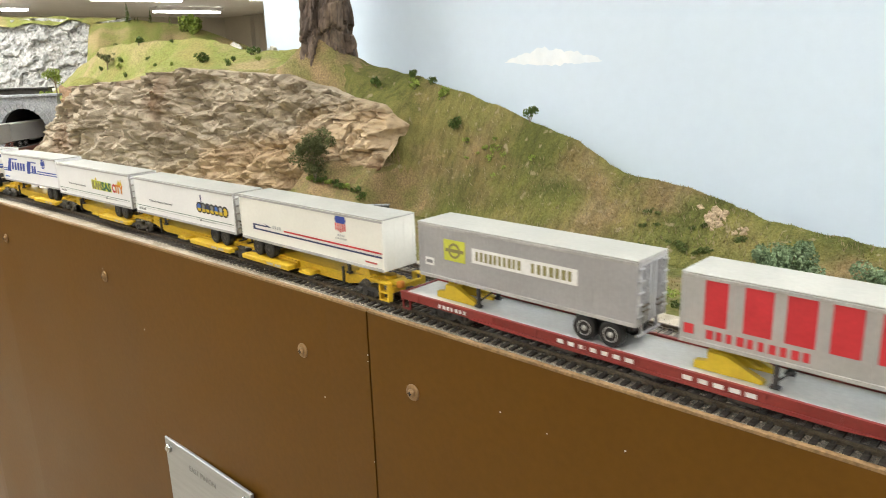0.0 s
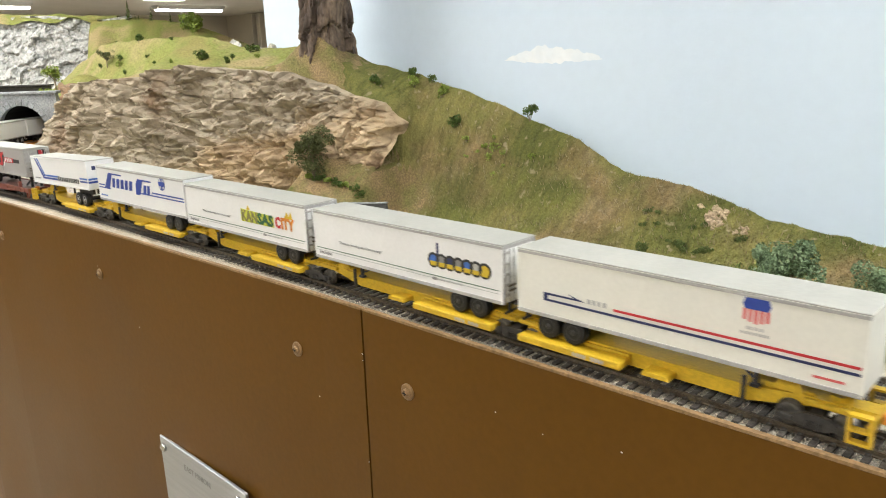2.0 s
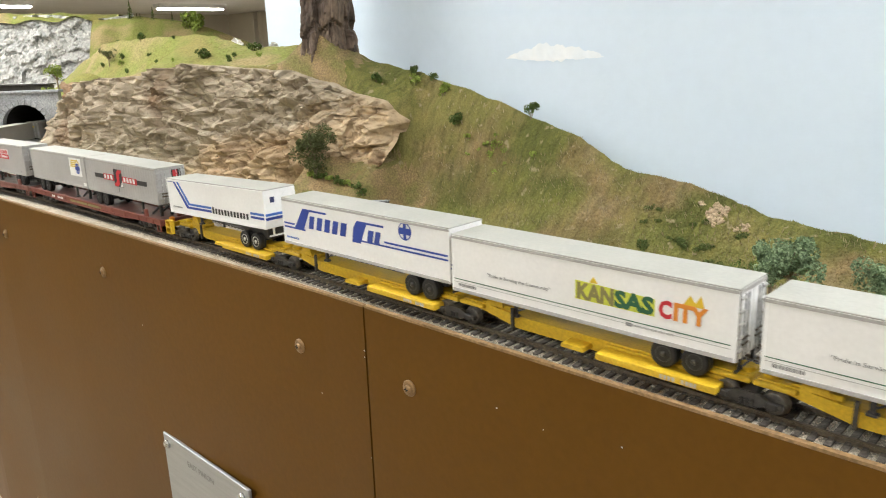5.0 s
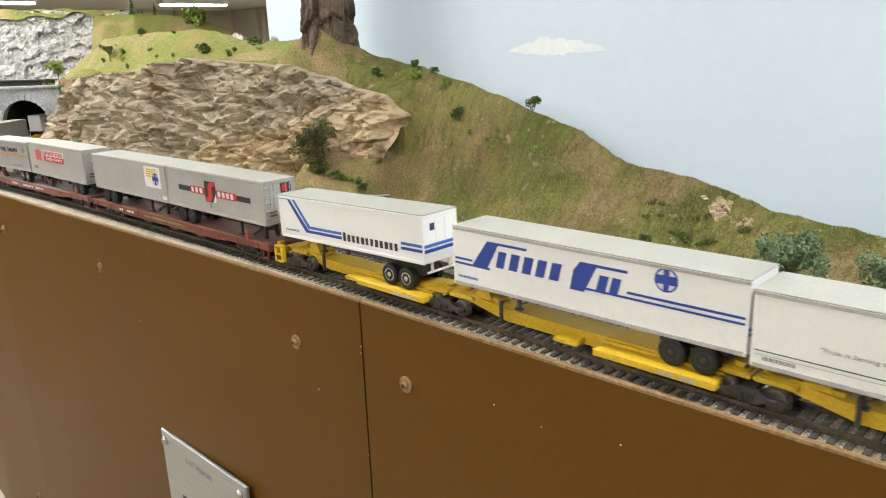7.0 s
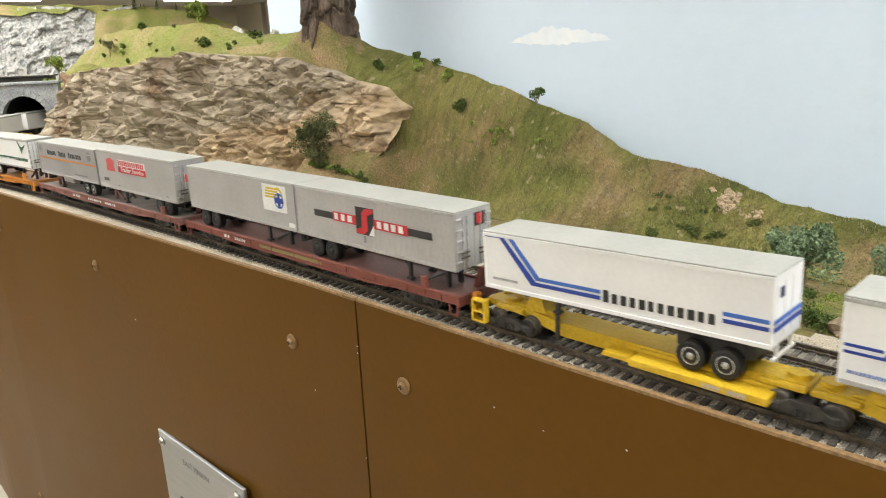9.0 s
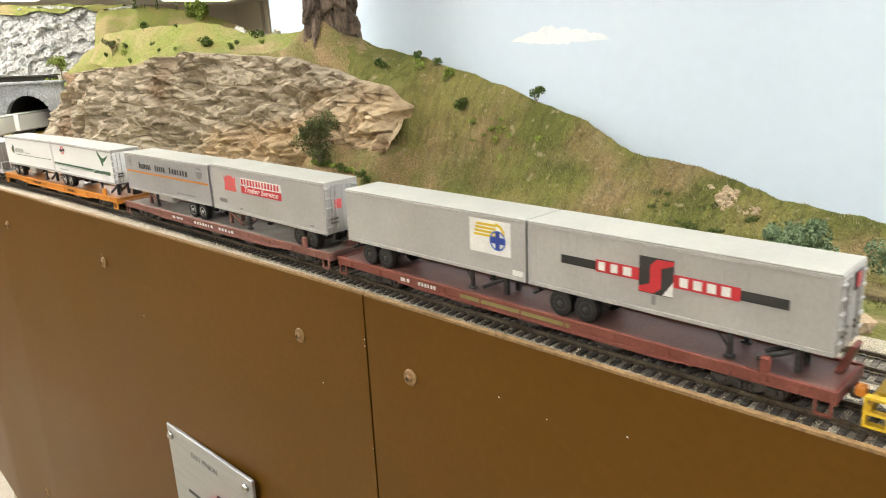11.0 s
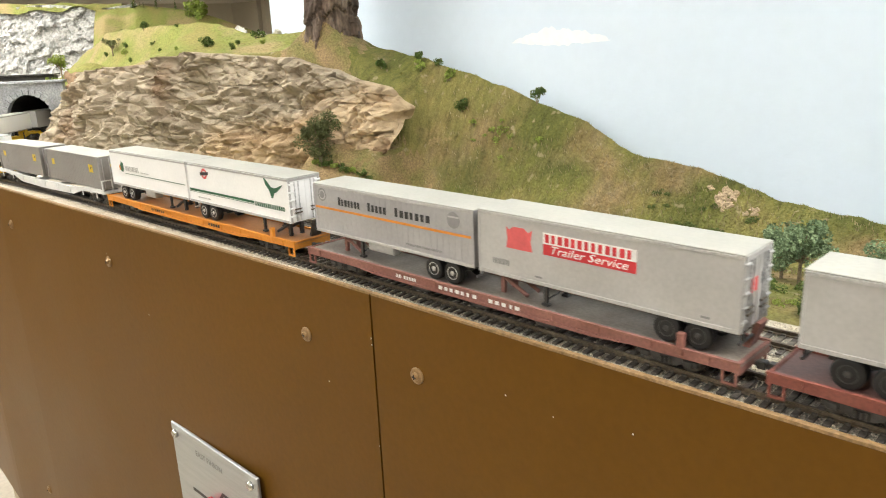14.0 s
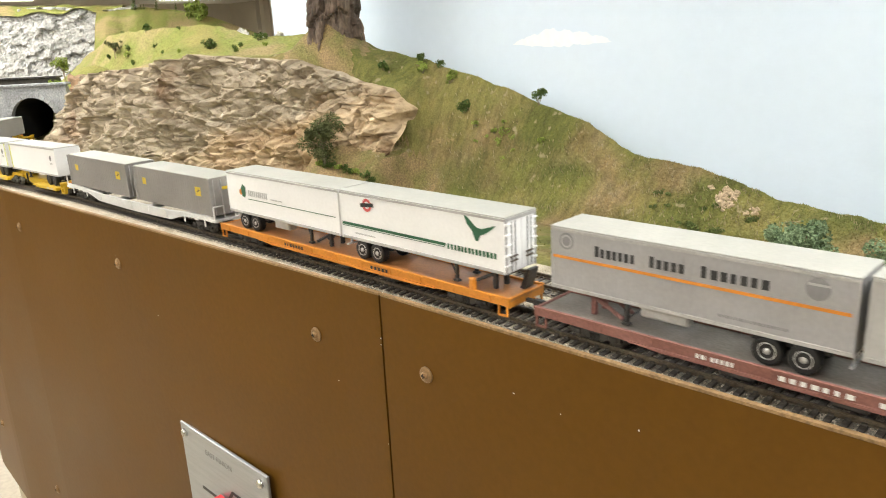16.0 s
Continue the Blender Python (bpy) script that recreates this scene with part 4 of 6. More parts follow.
class Side:
    """Places marks on a trailer's side by shares of its length and height."""

    def __init__(self, thing, L, zb, H, W):
        self.t, self.L, self.zb, self.H, self.y = thing, L, zb, H, -W / 2 - 0.00008
        self.k = 0

    def p(self, u, v):
        return -self.L / 2 + u * self.L, self.zb + v * self.H

    def layer(self):
        return self.y - 0.00005 * self.k

    def bar(self, u0, u1, v0, v1, m, name="stripe", label=""):
        (x0, z0), (x1, z1) = self.p(u0, v0), self.p(u1, v1)
        part(name, box(x0, x1, self.layer() - 0.00012, self.layer(), z0, z1), m, self.t, label)

    def poly(self, uv, m, name="mark", label=""):
        bm = bmesh.new()
        add_prism(bm, [self.p(*q) for q in uv], self.layer() - 0.00012, self.layer())
        part(name, bm, m, self.t, label)

    def strokes(self, u0, u1, v0, v1, n, m, seed=1, name="lettering", label="", **kw):
        (x0, z0), (x1, z1) = self.p(u0, v0), self.p(u1, v1)
        bm = bmesh.new()
        add_strokes(bm, x0, z0, x1 - x0, z1 - z0, n, self.layer(), seed, **kw)
        part(name, bm, m, self.t, label)

    def disc(self, u, v, r, m, r0=0.0, name="emblem", label="", a0=0.0, a1=360.0):
        bm = bmesh.new()
        x, z = self.p(u, v)
        add_disc(bm, x, z, r, self.layer(), 28, r0, a0, a1)
        part(name, bm, m, self.t, label)

    def words(self, text, u, v, size, m, width=None, name="writing", label="", bold=0.0, shear=0.0):
        me = text_mesh(text, size, 0.0002, bold, shear)
        if width:
            w = max(q.co.x for q in me.vertices)
            me.transform(Matrix.Diagonal((width / w, 1, 1, 1)))
        x, z = self.p(u, v)
        me.transform(Matrix.Translation((x, self.layer() - 0.0001, z)))
        part_me(name, me, m, self.t, label)


def trailer(label, s0, s1, zb, H, body, deck, wheels, W=0.0270, hubs="black", tilt=0.0, roof=M_ROOF, trim=M_TRIM, skirt=None, doors=False, front_gear=True, rivets=False, inset=0.025, gear="legs"):
    """A road trailer model. wheels: -1 when its axles are towards the rear of the train, 1 towards the front."""
    L = s1 - s0
    t = root("highway_trailer", label, "trailer", "model trailers")
    on_train(t, (s0 + s1) / 2, 0.05, tilt)
    zt = zb + H
    part("body", box(-L / 2, L / 2, -W / 2, W / 2, zb, zt - 0.0006, 0.0005, 2), body, t)
    part("roof", box(-L / 2 - 0.0003, L / 2 + 0.0003, -W / 2 - 0.0003, W / 2 + 0.0003, zt - 0.0008, zt, 0.0003), roof, t)
    for sy in (-1, 1):
        y0, y1 = sorted((sy * (W / 2 - 0.0002), sy * (W / 2 + 0.00035)))
        part("top_rail", box(-L / 2, L / 2, y0, y1, zt - 0.0024, zt - 0.0010, 0.0001), trim, t)
        part("bottom_rail", box(-L / 2, L / 2, y0, y1, zb - 0.0002, zb + 0.0016, 0.0001), skirt or trim, t)
        for x in (-L / 2, L / 2):
            a, b = sorted((x, x - math.copysign(0.0012, x)))
            part("corner_post", box(a, b, y0, y1, zb, zt - 0.0024, 0.0001), body, t)
        if rivets:
            bm = bmesh.new()
            n = 30
            for i in range(1, n):
                x = -L / 2 + L * i / n
                ya, yb = sorted((sy * W / 2, sy * (W / 2 + 0.0001)))
                add_box(bm, x - 0.00015, x + 0.00015, ya, yb, zb + 0.0016, zt - 0.0024)
            part("side_seam", bm, body, t)
    # door end with bars and hinges
    de = -wheels if doors == "front" else wheels
    if doors:
        x = de * L / 2
        for y in (-W * 0.25, W * 0.25):
            a, b = sorted((x, x + de * 0.0003))
            part("door", box(a, b, y - W * 0.23, y + W * 0.23, zb + 0.0018, zt - 0.003, 0.0001), body, t)
            for dy in (-0.0016, 0.0016):
                bm = bmesh.new()
                add_rod(bm, (x + de * 0.0007, y + dy, zb + 0.001), (x + de * 0.0007, y + dy, zt - 0.003), 0.00036, 6)
                part("lock_rod", bm, M_HUB, t)
            a, b = sorted((x + de * 0.0004, x + de * 0.0013))
            for dz in (0.20, 0.28):
                part("door_handle", box(a, b, y - 0.0030, y + 0.0030, zb + H * dz, zb + H * dz + 0.0009, 0.0002), M_RAIL, t)
        a, b = sorted((x - de * 0.0004, x + de * 0.0005))
        for y in (-W / 2 + 0.0004, W / 2 - 0.0018):
            part("corner_post", box(a, b, y, y + 0.0014, zb, zt - 0.0008), trim, t)
        part("door_header", box(a, b, -W / 2 + 0.0020, W / 2 - 0.0020, zt - 0.0026, zt - 0.0009), trim, t)
        for sy in (-1, 1):
            for k in range(5):
                z = zb + 0.004 + (H - 0.009) * k / 4
                a, b = sorted((x, x + de * 0.0012))
                y0, y1 = sorted((sy * W * 0.495, sy * (W * 0.495 - 0.0044)))
                part("hinge", box(a, b, y0, y1, z, z + 0.0011, 0.0002), trim if body is M_WHITE and doors != "front" else body, t)
    else:
        x = L / 2
        for k in range(4):
            part("end_rib", box(x, x + 0.0002, -W / 2 + 0.002 + k * (W - 0.004) / 3 - 0.0002, -W / 2 + 0.002 + k * (W - 0.004) / 3 + 0.0002, zb + 0.003, zt - 0.004), body, t)
    # rear bumper
    x = wheels * (L / 2 - 0.001)
    bm = bmesh.new()
    for y in (-0.007, 0.007):
        add_box(bm, x - 0.0006, x + 0.0006, y - 0.0006, y + 0.0006, zb - 0.0058, zb)
    add_box(bm, x - 0.0006, x + 0.0006, -0.011, 0.011, zb - 0.0062, zb - 0.0050, 0.0002)
    part("bumper", bm, body if hubs == "silver" else M_BLACK, t)
    # axles
    xa = wheels * (L / 2 - inset)
    bm = bmesh.new()
    top = zb
    low = deck + TYRE_R - tilt_z(tilt, xa)
    add_box(bm, xa - 0.016, xa + 0.016, -0.0068, 0.0068, low + 0.0015, top, 0.0004)
    for k in (-1, 1):
        add_rod(bm, (xa + k * 0.0072, -0.011, low), (xa + k * 0.0072, 0.011, low), 0.0013, 8)
    part("suspension", bm, M_BLACK, t)
    for k in (-1, 1):
        for sy in (-1, 1):
            w = shared("wheel", ME_TYRE, t, pose(xa + k * 0.0072, sy * (W / 2 - 0.0034), deck + TYRE_R - tilt_z(tilt, xa + k * 0.0072), 0, 0, 0 if sy < 0 else 180))
            shared("hub", HUBS[hubs], w, Matrix(), "silver wheel hub" if hubs == "silver" else "")
    # centre beam below the floor
    part("floor_beam", box(-L / 2 + 0.004, L / 2 - 0.004, -0.004, 0.004, zb - 0.0012, zb), M_BLACK, t)
    # landing legs
    xl = -wheels * (L / 2 - 0.040)
    foot = deck + 0.0002 if gear == "legs" else zb - 0.0085
    for sy in (-1, 1):
        bm = bmesh.new()
        zf = foot - tilt_z(tilt, xl)
        add_box(bm, xl - 0.0011, xl + 0.0011, sy * 0.0085 - 0.0008, sy * 0.0085 + 0.0008, zf + 0.0014, zb, 0.0002)
        add_box(bm, xl - 0.0022, xl + 0.0022, sy * 0.0085 - 0.0016, sy * 0.0085 + 0.0016, zf, zf + 0.0014, 0.0004)
        add_rod(bm, (xl, sy * 0.0085, zf + 0.003), (xl - wheels * -0.011, sy * 0.0035, zb - 0.0005), 0.0005, 6)
        part("landing_leg", bm, M_BLACK, t)
    return Side(t, L, zb, H, W)


def tilt_z(tilt, x):
    return math.tan(radians(tilt)) * x


def hitch(parent, x, z0, z1, way, m):
    """A folding stanchion that holds the front of a trailer."""
    bm = bmesh.new()
    if m is I_YELLOW:
        for sy in (-1, 1):
            y0, y1 = sorted((sy * 0.0052, sy * 0.0085))
            add_prism(bm, [(x - 0.008, z0), (x + 0.022, z0), (x + 0.022, z0 + 0.0016), (x + 0.017, z0 + 0.0036), (x + 0.006, z0 + 0.0085), (x - 0.001, z0 + 0.0085), (x - 0.002, z0 + 0.0044), (x - 0.008, z0 + 0.0034)], y0, y1)
    for sy in (-1, 1):
        add_box(bm, x - 0.0012, x + 0.0012, sy * 0.0048 - 0.0011, sy * 0.0048 + 0.0011, z0, z1 - 0.001)
        a, b = Vector((x, sy * 0.0048, z1 - 0.0035)), Vector((x - way * 0.016, sy * 0.0048, z0 + 0.001))
        add_rod(bm, a, b, 0.0011, 6)
    add_box(bm, x - 0.003, x + 0.003, -0.0072, 0.0072, z1 - 0.0016, z1, 0.0004)
    part("hitch", bm, m, parent)


def flat_car(label, s0, s1, side_m, deck_m, hitches, hitch_m, deck=0.0125, plate=True):
    """An 89-foot flat car. hitches: places along it (share of its length), and which way the brace runs."""
    L = s1 - s0
    c = root("flat_car", label, "flat car", "railway cars")
    on_train(c, (s0 + s1) / 2, L / 2 - 0.034)
    h = 0.0158
    part("deck", box(-L / 2, L / 2, -h + 0.0012, h - 0.0012, deck - 0.0012, deck), deck_m, c)
    for sy in (-1, 1):
        pts = [(-L / 2, deck - 0.0038), (-L / 2 + 0.05, deck - 0.0042), (-L / 2 + 0.07, deck - 0.0058), (L / 2 - 0.07, deck - 0.0058), (L / 2 - 0.05, deck - 0.0042), (L / 2, deck - 0.0038), (L / 2, deck + 0.0011), (-L / 2, deck + 0.0011)]
        bm = bmesh.new()
        y0, y1 = sorted((sy * (h - 0.0012), sy * (h - 0.0002)))
        add_prism(bm, pts, y0, y1)
        for za, zb_ in ((deck + 0.0002, deck + 0.0011), (deck - 0.0046, deck - 0.0038)):
            ya, yb = sorted((sy * (h - 0.0004), sy * (h + 0.0005)))
            add_box(bm, -L / 2 if za > deck else -L / 2 + 0.055, L / 2 if za > deck else L / 2 - 0.055, ya, yb, za, zb_)
        part("side_sill", bm, side_m, c)
        for k in range(11):
            x = -L / 2 + L * (k + 0.5) / 11
            ya, yb = sorted((sy * (h - 0.0004), sy * (h + 0.0003)))
            part("side_post", box(x - 0.0006, x + 0.0006, ya, yb, deck - 0.0036, deck + 0.0002), side_m, c)
    for ex in (-1, 1):
        x = ex * L / 2
        a, b = sorted((x, x - ex * 0.002))
        part("end_sill", box(a, b, -h, h, deck - 0.0048, deck + 0.0006, 0.0003), side_m, c)
        for sy in (-1, 1):
            bm = bmesh.new()
            a, b = sorted((x - ex * 0.001, x - ex * 0.0075))
            y0, y1 = sorted((sy * h, sy * (h - 0.0012)))
            for xx in (a, b - 0.0009):
                add_box(bm, xx, xx + 0.0009, y0, y1, deck - 0.0090, deck - 0.0036)
            add_box(bm, a, b, y0, y1, deck - 0.0098, deck - 0.0088)
            part("step", bm, side_m, c)
        coupler(c, x, ex)
        bogie(c, ex * (L / 2 - 0.034))
    if plate:
        x = L / 2 - 0.004
        bm = bmesh.new()
        add_prism(bm, [(x - 0.003, deck + 0.0004), (x, deck + 0.0004), (x + 0.004, deck + 0.012), (x + 0.002, deck + 0.0125)], 0.003, 0.011)
        part("bridge_plate", bm, M_BLACK if side_m is M_ORANGE else side_m, c, "raised bridge plate")
        y0 = -h - 0.0002
        part("brake_post", box(L / 2 - 0.028, L / 2 - 0.0245, y0, y0 + 0.003, deck - 0.003, deck + 0.0075, 0.0005), side_m, c)
    bm = bmesh.new()
    add_prism(bm, [(-L / 2 + 0.008, deck - 0.005), (-L / 2 + 0.06, deck - 0.006), (-L / 2 + 0.085, deck - 0.0095), (L / 2 - 0.085, deck - 0.0095), (L / 2 - 0.06, deck - 0.006), (L / 2 - 0.008, deck - 0.005), (L / 2 - 0.008, deck - 0.0013), (-L / 2 + 0.008, deck - 0.0013)], -0.0065, 0.0065)
    part("centre_sill", bm, side_m, c)
    for k in range(3):
        x = -0.05 + k * 0.045
        part("brake_gear", box(x, x + 0.014, -0.012, -0.008, deck - 0.010, deck - 0.0045, 0.001), M_BLACK, c)
    for u, way in hitches:
        hitch(c, -L / 2 + u * L, deck + 0.0003, 0.0252, way, hitch_m)
    return c, L, -h - 0.0006, deck


def car_marks(c, L, y, deck, rows):
    for u0, u1, n, m, seed in rows:
        bm = bmesh.new()
        x0 = -L / 2 + u0 * L
        add_strokes(bm, x0, deck - 0.0030, (u1 - u0) * L, 0.0021, n, y + 0.0005, seed, heavy=0.4)
        part("lettering", bm, m, c)


def spine_unit(label, s0, s1, wheels, paint, deck=0.0085, first=False, last=False, top=0.0195):
    """One unit of an articulated spine car: a fish-bellied beam with a wheel platform at one end."""
    L = s1 - s0
    c = root("spine_car_unit", label, "spine car", "railway cars")
    on_train(c, (s0 + s1) / 2, L / 2)
    w = wheels
    # beam
    pts = [(-L / 2 + 0.002, 0.0098), (-L / 2 + 0.016, 0.0090), (-L / 2 + 0.040, 0.0040), (L / 2 - 0.040, 0.0040), (L / 2 - 0.016, 0.0090), (L / 2 - 0.002, 0.0098), (L / 2 - 0.002, 0.0130), (L / 2 - 0.018, 0.0132), (L / 2 - 0.034, 0.0112), (-L / 2 + 0.034, 0.0112), (-L / 2 + 0.018, 0.0132), (-L / 2 + 0.002, 0.0130)]
    bm = bmesh.new()
    add_prism(bm, pts, -0.0062, 0.0062)
    add_box(bm, -L / 2 + 0.038, L / 2 - 0.038, -0.0078, 0.0078, 0.0104, 0.0114)
    part("centre_sill", bm, paint, c)
    # wheel platform
    xc = w * (L / 2 - 0.038)
    for sy in (-1, 1):
        y0, y1 = sorted((sy * 0.0058, sy * 0.0172))
        part("wheel_platform", box(xc - 0.031, xc + 0.027, y0, y1, deck - 0.0034, deck, 0.0003), paint, c)
        y0, y1 = sorted((sy * 0.0058, sy * 0.0085))
        part("wheel_guide", box(xc - 0.031, xc + 0.027, y0, y1, deck, deck + 0.0016, 0.0003), paint, c)
        yy = sorted((sy * 0.01725, sy * 0.01737))
        for xx in (xc + 0.006, xc + 0.016):
            bm = bmesh.new()
            add_strokes(bm, xx - 0.004, deck - 0.0028, 0.0075, 0.0019, 4, -0.01722, int(xx * 1000), heavy=0.4)
            if sy < 0:
                part("lettering", bm, I_PALE, c)
            else:
                bm.free()
        y0, y1 = sorted((sy * 0.0062, sy * 0.0150))
        xs = -w * 0.002
        bm = bmesh.new()
        add_prism(bm, [(xs - 0.0065, deck - 0.003), (xs + 0.0065, deck - 0.003), (xs + 0.0058, deck - 0.001), (xs - 0.0058, deck - 0.001)], y0, sorted((sy * 0.0062, sy * 0.0095))[1])
        part("side_bracket", bm, paint, c)
    # stanchion under the trailer's nose
    xh = -w * (L / 2 - 0.024)
    bm = bmesh.new()
    add_prism(bm, [(xh - 0.006, 0.0128), (xh + 0.006, 0.0128), (xh + 0.0032, top - 0.0002), (xh - 0.0032, top - 0.0002)], -0.0062, 0.0062)
    add_box(bm, xh - 0.010, xh + 0.010, -0.0050, 0.0050, 0.0118, 0.0142, 0.0004)
    part("stanchion", bm, paint, c)
    for sy in (-1, 1):
        part("grab_post", box(xh + w * 0.016 - 0.0009, xh + w * 0.016 + 0.0009, sy * 0.0105 - 0.0008, sy * 0.0105 + 0.0008, 0.0048, 0.0165, 0.0002), M_BLACK, c)
    # joint bearings at both ends
    for ex, outer in ((-1, last), (1, first)):
        x = ex * L / 2
        bm = bmesh.new()
        a, b = sorted((x - ex * 0.018, x - ex * 0.0005))
        add_box(bm, a, b, -0.0085, 0.0085, 0.0102, 0.0126, 0.0006)
        add_rod(bm, (x - ex * 0.006, 0, 0.0100), (x - ex * 0.006, 0, 0.0150), 0.0042, 12)
        part("bolster", bm, paint, c)
        if outer:
            bm = bmesh.new()
            a, b = sorted((x + ex * 0.0065, x + ex * 0.0090))
            add_box(bm, a, b, -0.0155, 0.0155, 0.0082, 0.0122, 0.0004)
            for sy in (-1, 1):
                y0, y1 = sorted((sy * 0.0160, sy * 0.0125))
                for xx in (x + ex * 0.001, x + ex * 0.0085):
                    add_box(bm, xx - 0.0006, xx + 0.0006, y0, y1, 0.0035, 0.0150)
                for zz in (0.0035, 0.0085, 0.0142):
                    p_, q_ = sorted((x + ex * 0.001, x + ex * 0.0085))
                    add_box(bm, p_, q_, y0, y1, zz, zz + 0.0010)
            a, b = sorted((x - ex * 0.02, x + ex * 0.008))
            add_box(bm, a, b, -0.0045, 0.0045, 0.0098, 0.0128)
            part("end_frame", bm, paint, c)
            part("air_reservoir", box(min(x + ex * 0.010, x + ex * 0.014), max(x + ex * 0.010, x + ex * 0.014), -0.0105, -0.0060, 0.0115, 0.0160, 0.0012, 2), I_ORANGE, c)
            coupler(c, x + ex * 0.008, ex)
            bogie(c, x - ex * 0.012)
    if not last:
        bogie(c, -L / 2)
    return c


# ---------------------------------------------------------------- the consist, front to rear
def build_train():
    # red flat car with a white deck
    c, L, y, dk = flat_car("bright red flat car with a white deck and yellow hitches", -0.2870, 0.0250, M_RED, M_DECK_WHITE, [(0.10, -1), (0.60, -1)], I_YELLOW, plate=False)
    car_marks(c, L, y, dk, [(0.10, 0.17, 7, I_WHITE, 3), (0.36, 0.50, 7, I_WHITE, 4), (0.57, 0.68, 5, I_WHITE, 5)])
    sd = trailer("grey model trailer with huge red lettering on red flat car", -0.1128, 0.0270, 0.0260, 0.0315, M_SILVER, 0.0128, 1, hubs="silver", doors=True, rivets=True, inset=0.021)
    sd.strokes(0.076, 0.90, 0.30, 0.93, 7, I_RED, 21, label="huge red lettering", heavy=0.42, fill=0.84)
    sd.strokes(0.085, 0.395, 0.11, 0.235, 10, I_RED, 22)
    sd.strokes(0.013, 0.06, 0.13, 0.27, 1, I_RED, 23)
    sd = trailer("grey model trailer with a yellow badge on a red flat car", -0.2721, -0.1335, 0.0262, 0.0315, M_SILVER_DARK, 0.0128, 1, hubs="silver", doors=True, rivets=True, inset=0.021)
    sd.bar(0.141, 0.255, 0.38, 0.76, I_LIME, "badge", "lime yellow badge")
    sd.k = 2
    sd.disc(0.198, 0.57, 0.0044, I_OLIVE, 0.0030)
    sd.bar(0.150, 0.247, 0.54, 0.60, I_OLIVE, "badge_bar")
    sd.k = 0
    sd.bar(0.29, 0.773, 0.43, 0.69, I_WHITE, "sign_band", "white lettering band")
    sd.k = 2
    sd.strokes(0.31, 0.535, 0.48, 0.64, 10, I_OLIVE, 31)
    sd.strokes(0.575, 0.76, 0.48, 0.64, 7, I_OLIVE, 32)
    sd.k = 0
    sd.bar(0.035, 0.085, 0.22, 0.36, I_WHITE, "data_panel")
    sd.k = 2
    sd.bar(0.043, 0.077, 0.26, 0.32, I_GREY, "data_line")
    # five-unit yellow spine car
    joints = [-0.3070, -0.4655, -0.6330, -0.7963, -0.9650, -1.1150]
    for i in range(5):
        spine_unit("yellow articulated spine car unit with a wheel platform", joints[i + 1], joints[i], -1 if i == 0 else 1, M_YELLOW, first=i == 0, last=i == 4, top=0.0202)
    sd = trailer("cream model trailer with red and blue stripes on spine car", -0.4606, -0.3030, 0.0205, 0.0328, M_CREAM, 0.0087, -1, tilt=0.3, gear="short")
    sd.bar(0.10, 0.995, 0.255, 0.29, I_NAVY, label="dark blue stripe")
    sd.poly([(0.10, 0.255), (0.10, 0.385), (0.21, 0.385), (0.19, 0.43), (0.25, 0.36), (0.115, 0.352), (0.115, 0.255)], I_NAVY, "arrow")
    sd.bar(0.345, 0.995, 0.335, 0.37, I_RED, label="red stripe")
    sd.strokes(0.258, 0.327, 0.355, 0.425, 4, I_PALE, 41)
    sd.poly([(0.718, 0.92), (0.776, 0.92), (0.782, 0.84), (0.776, 0.78), (0.718, 0.78), (0.712, 0.84)], I_BLUE, "shield_top", "blue shield top")
    for k in range(5):
        sd.bar(0.714 + 0.0142 * k, 0.7225 + 0.0142 * k, 0.60 + 0.02 * abs(k - 2), 0.78, I_PINK, "shield_stripe")
    sd.strokes(0.725, 0.77, 0.52, 0.56, 5, I_PALE, 42)
    sd.strokes(0.71, 0.785, 0.455, 0.49, 7, I_PALE, 43)
    sd.bar(0.89, 0.96, 0.12, 0.15, I_PINK, "data_line")
    for s0, s1, seed in ((-0.6280, -0.4705, 51), (-0.7955, -0.6380, 61)):
        kc = seed == 61
        sd = trailer("white model trailer with colourful city sign on spine car", s0, s1, 0.0198, 0.0318, M_WHITE, 0.0087, 1, doors=True, tilt=0.3, gear="short")
        sd.bar(0.01, 0.985, 0.215, 0.228, I_GREEN, "thin_stripe")
        sd.bar(0.01, 0.985, 0.165, 0.173, I_PALE, "thin_line")
        sd.strokes(0.03, 0.11, 0.10, 0.15, 10, I_GREY, seed + 1)
        sd.words('"Pride in Serving the Community"', 0.16, 0.385, 0.0024, I_GREY, width=0.255 * (s1 - s0), label="small grey slogan lettering")
        if kc:
            for words, u, w, m in (("KAN", 0.512, 0.0200, I_OLIVE), ("SAS", 0.642, 0.0195, I_GREEN), ("C", 0.780, 0.0062, I_RED), ("ITY", 0.823, 0.0155, I_ORANGE)):
                sd.k = 1
                sd.words(words, u, 0.395, 0.0106, m, w, bold=0.0005, label="multicoloured painted letters")
            sd.k = 0
            sd.poly([(0.555, 0.66), (0.570, 0.76), (0.585, 0.66)], I_YELLOW, "spire")
            sd.poly([(0.85, 0.63), (0.87, 0.78), (0.885, 0.68), (0.90, 0.80), (0.91, 0.63)], I_YELLOW, "spire")
            sd.k = 0
            sd.poly([(0.507, 0.37), (0.768, 0.37), (0.768, 0.62), (0.507, 0.66)], I_LIME, "sign_ground")
        else:
            sd.k = 1
            for k in range(7):
                sd.disc(0.688 + 0.0395 * k, 0.50, 0.0044, I_BLACK, 0.0030, "sign_ring")
                sd.bar(0.672 + 0.0395 * k, 0.704 + 0.0395 * k, 0.40, 0.48, I_YELLOW, "sign_light")
            sd.k = 0
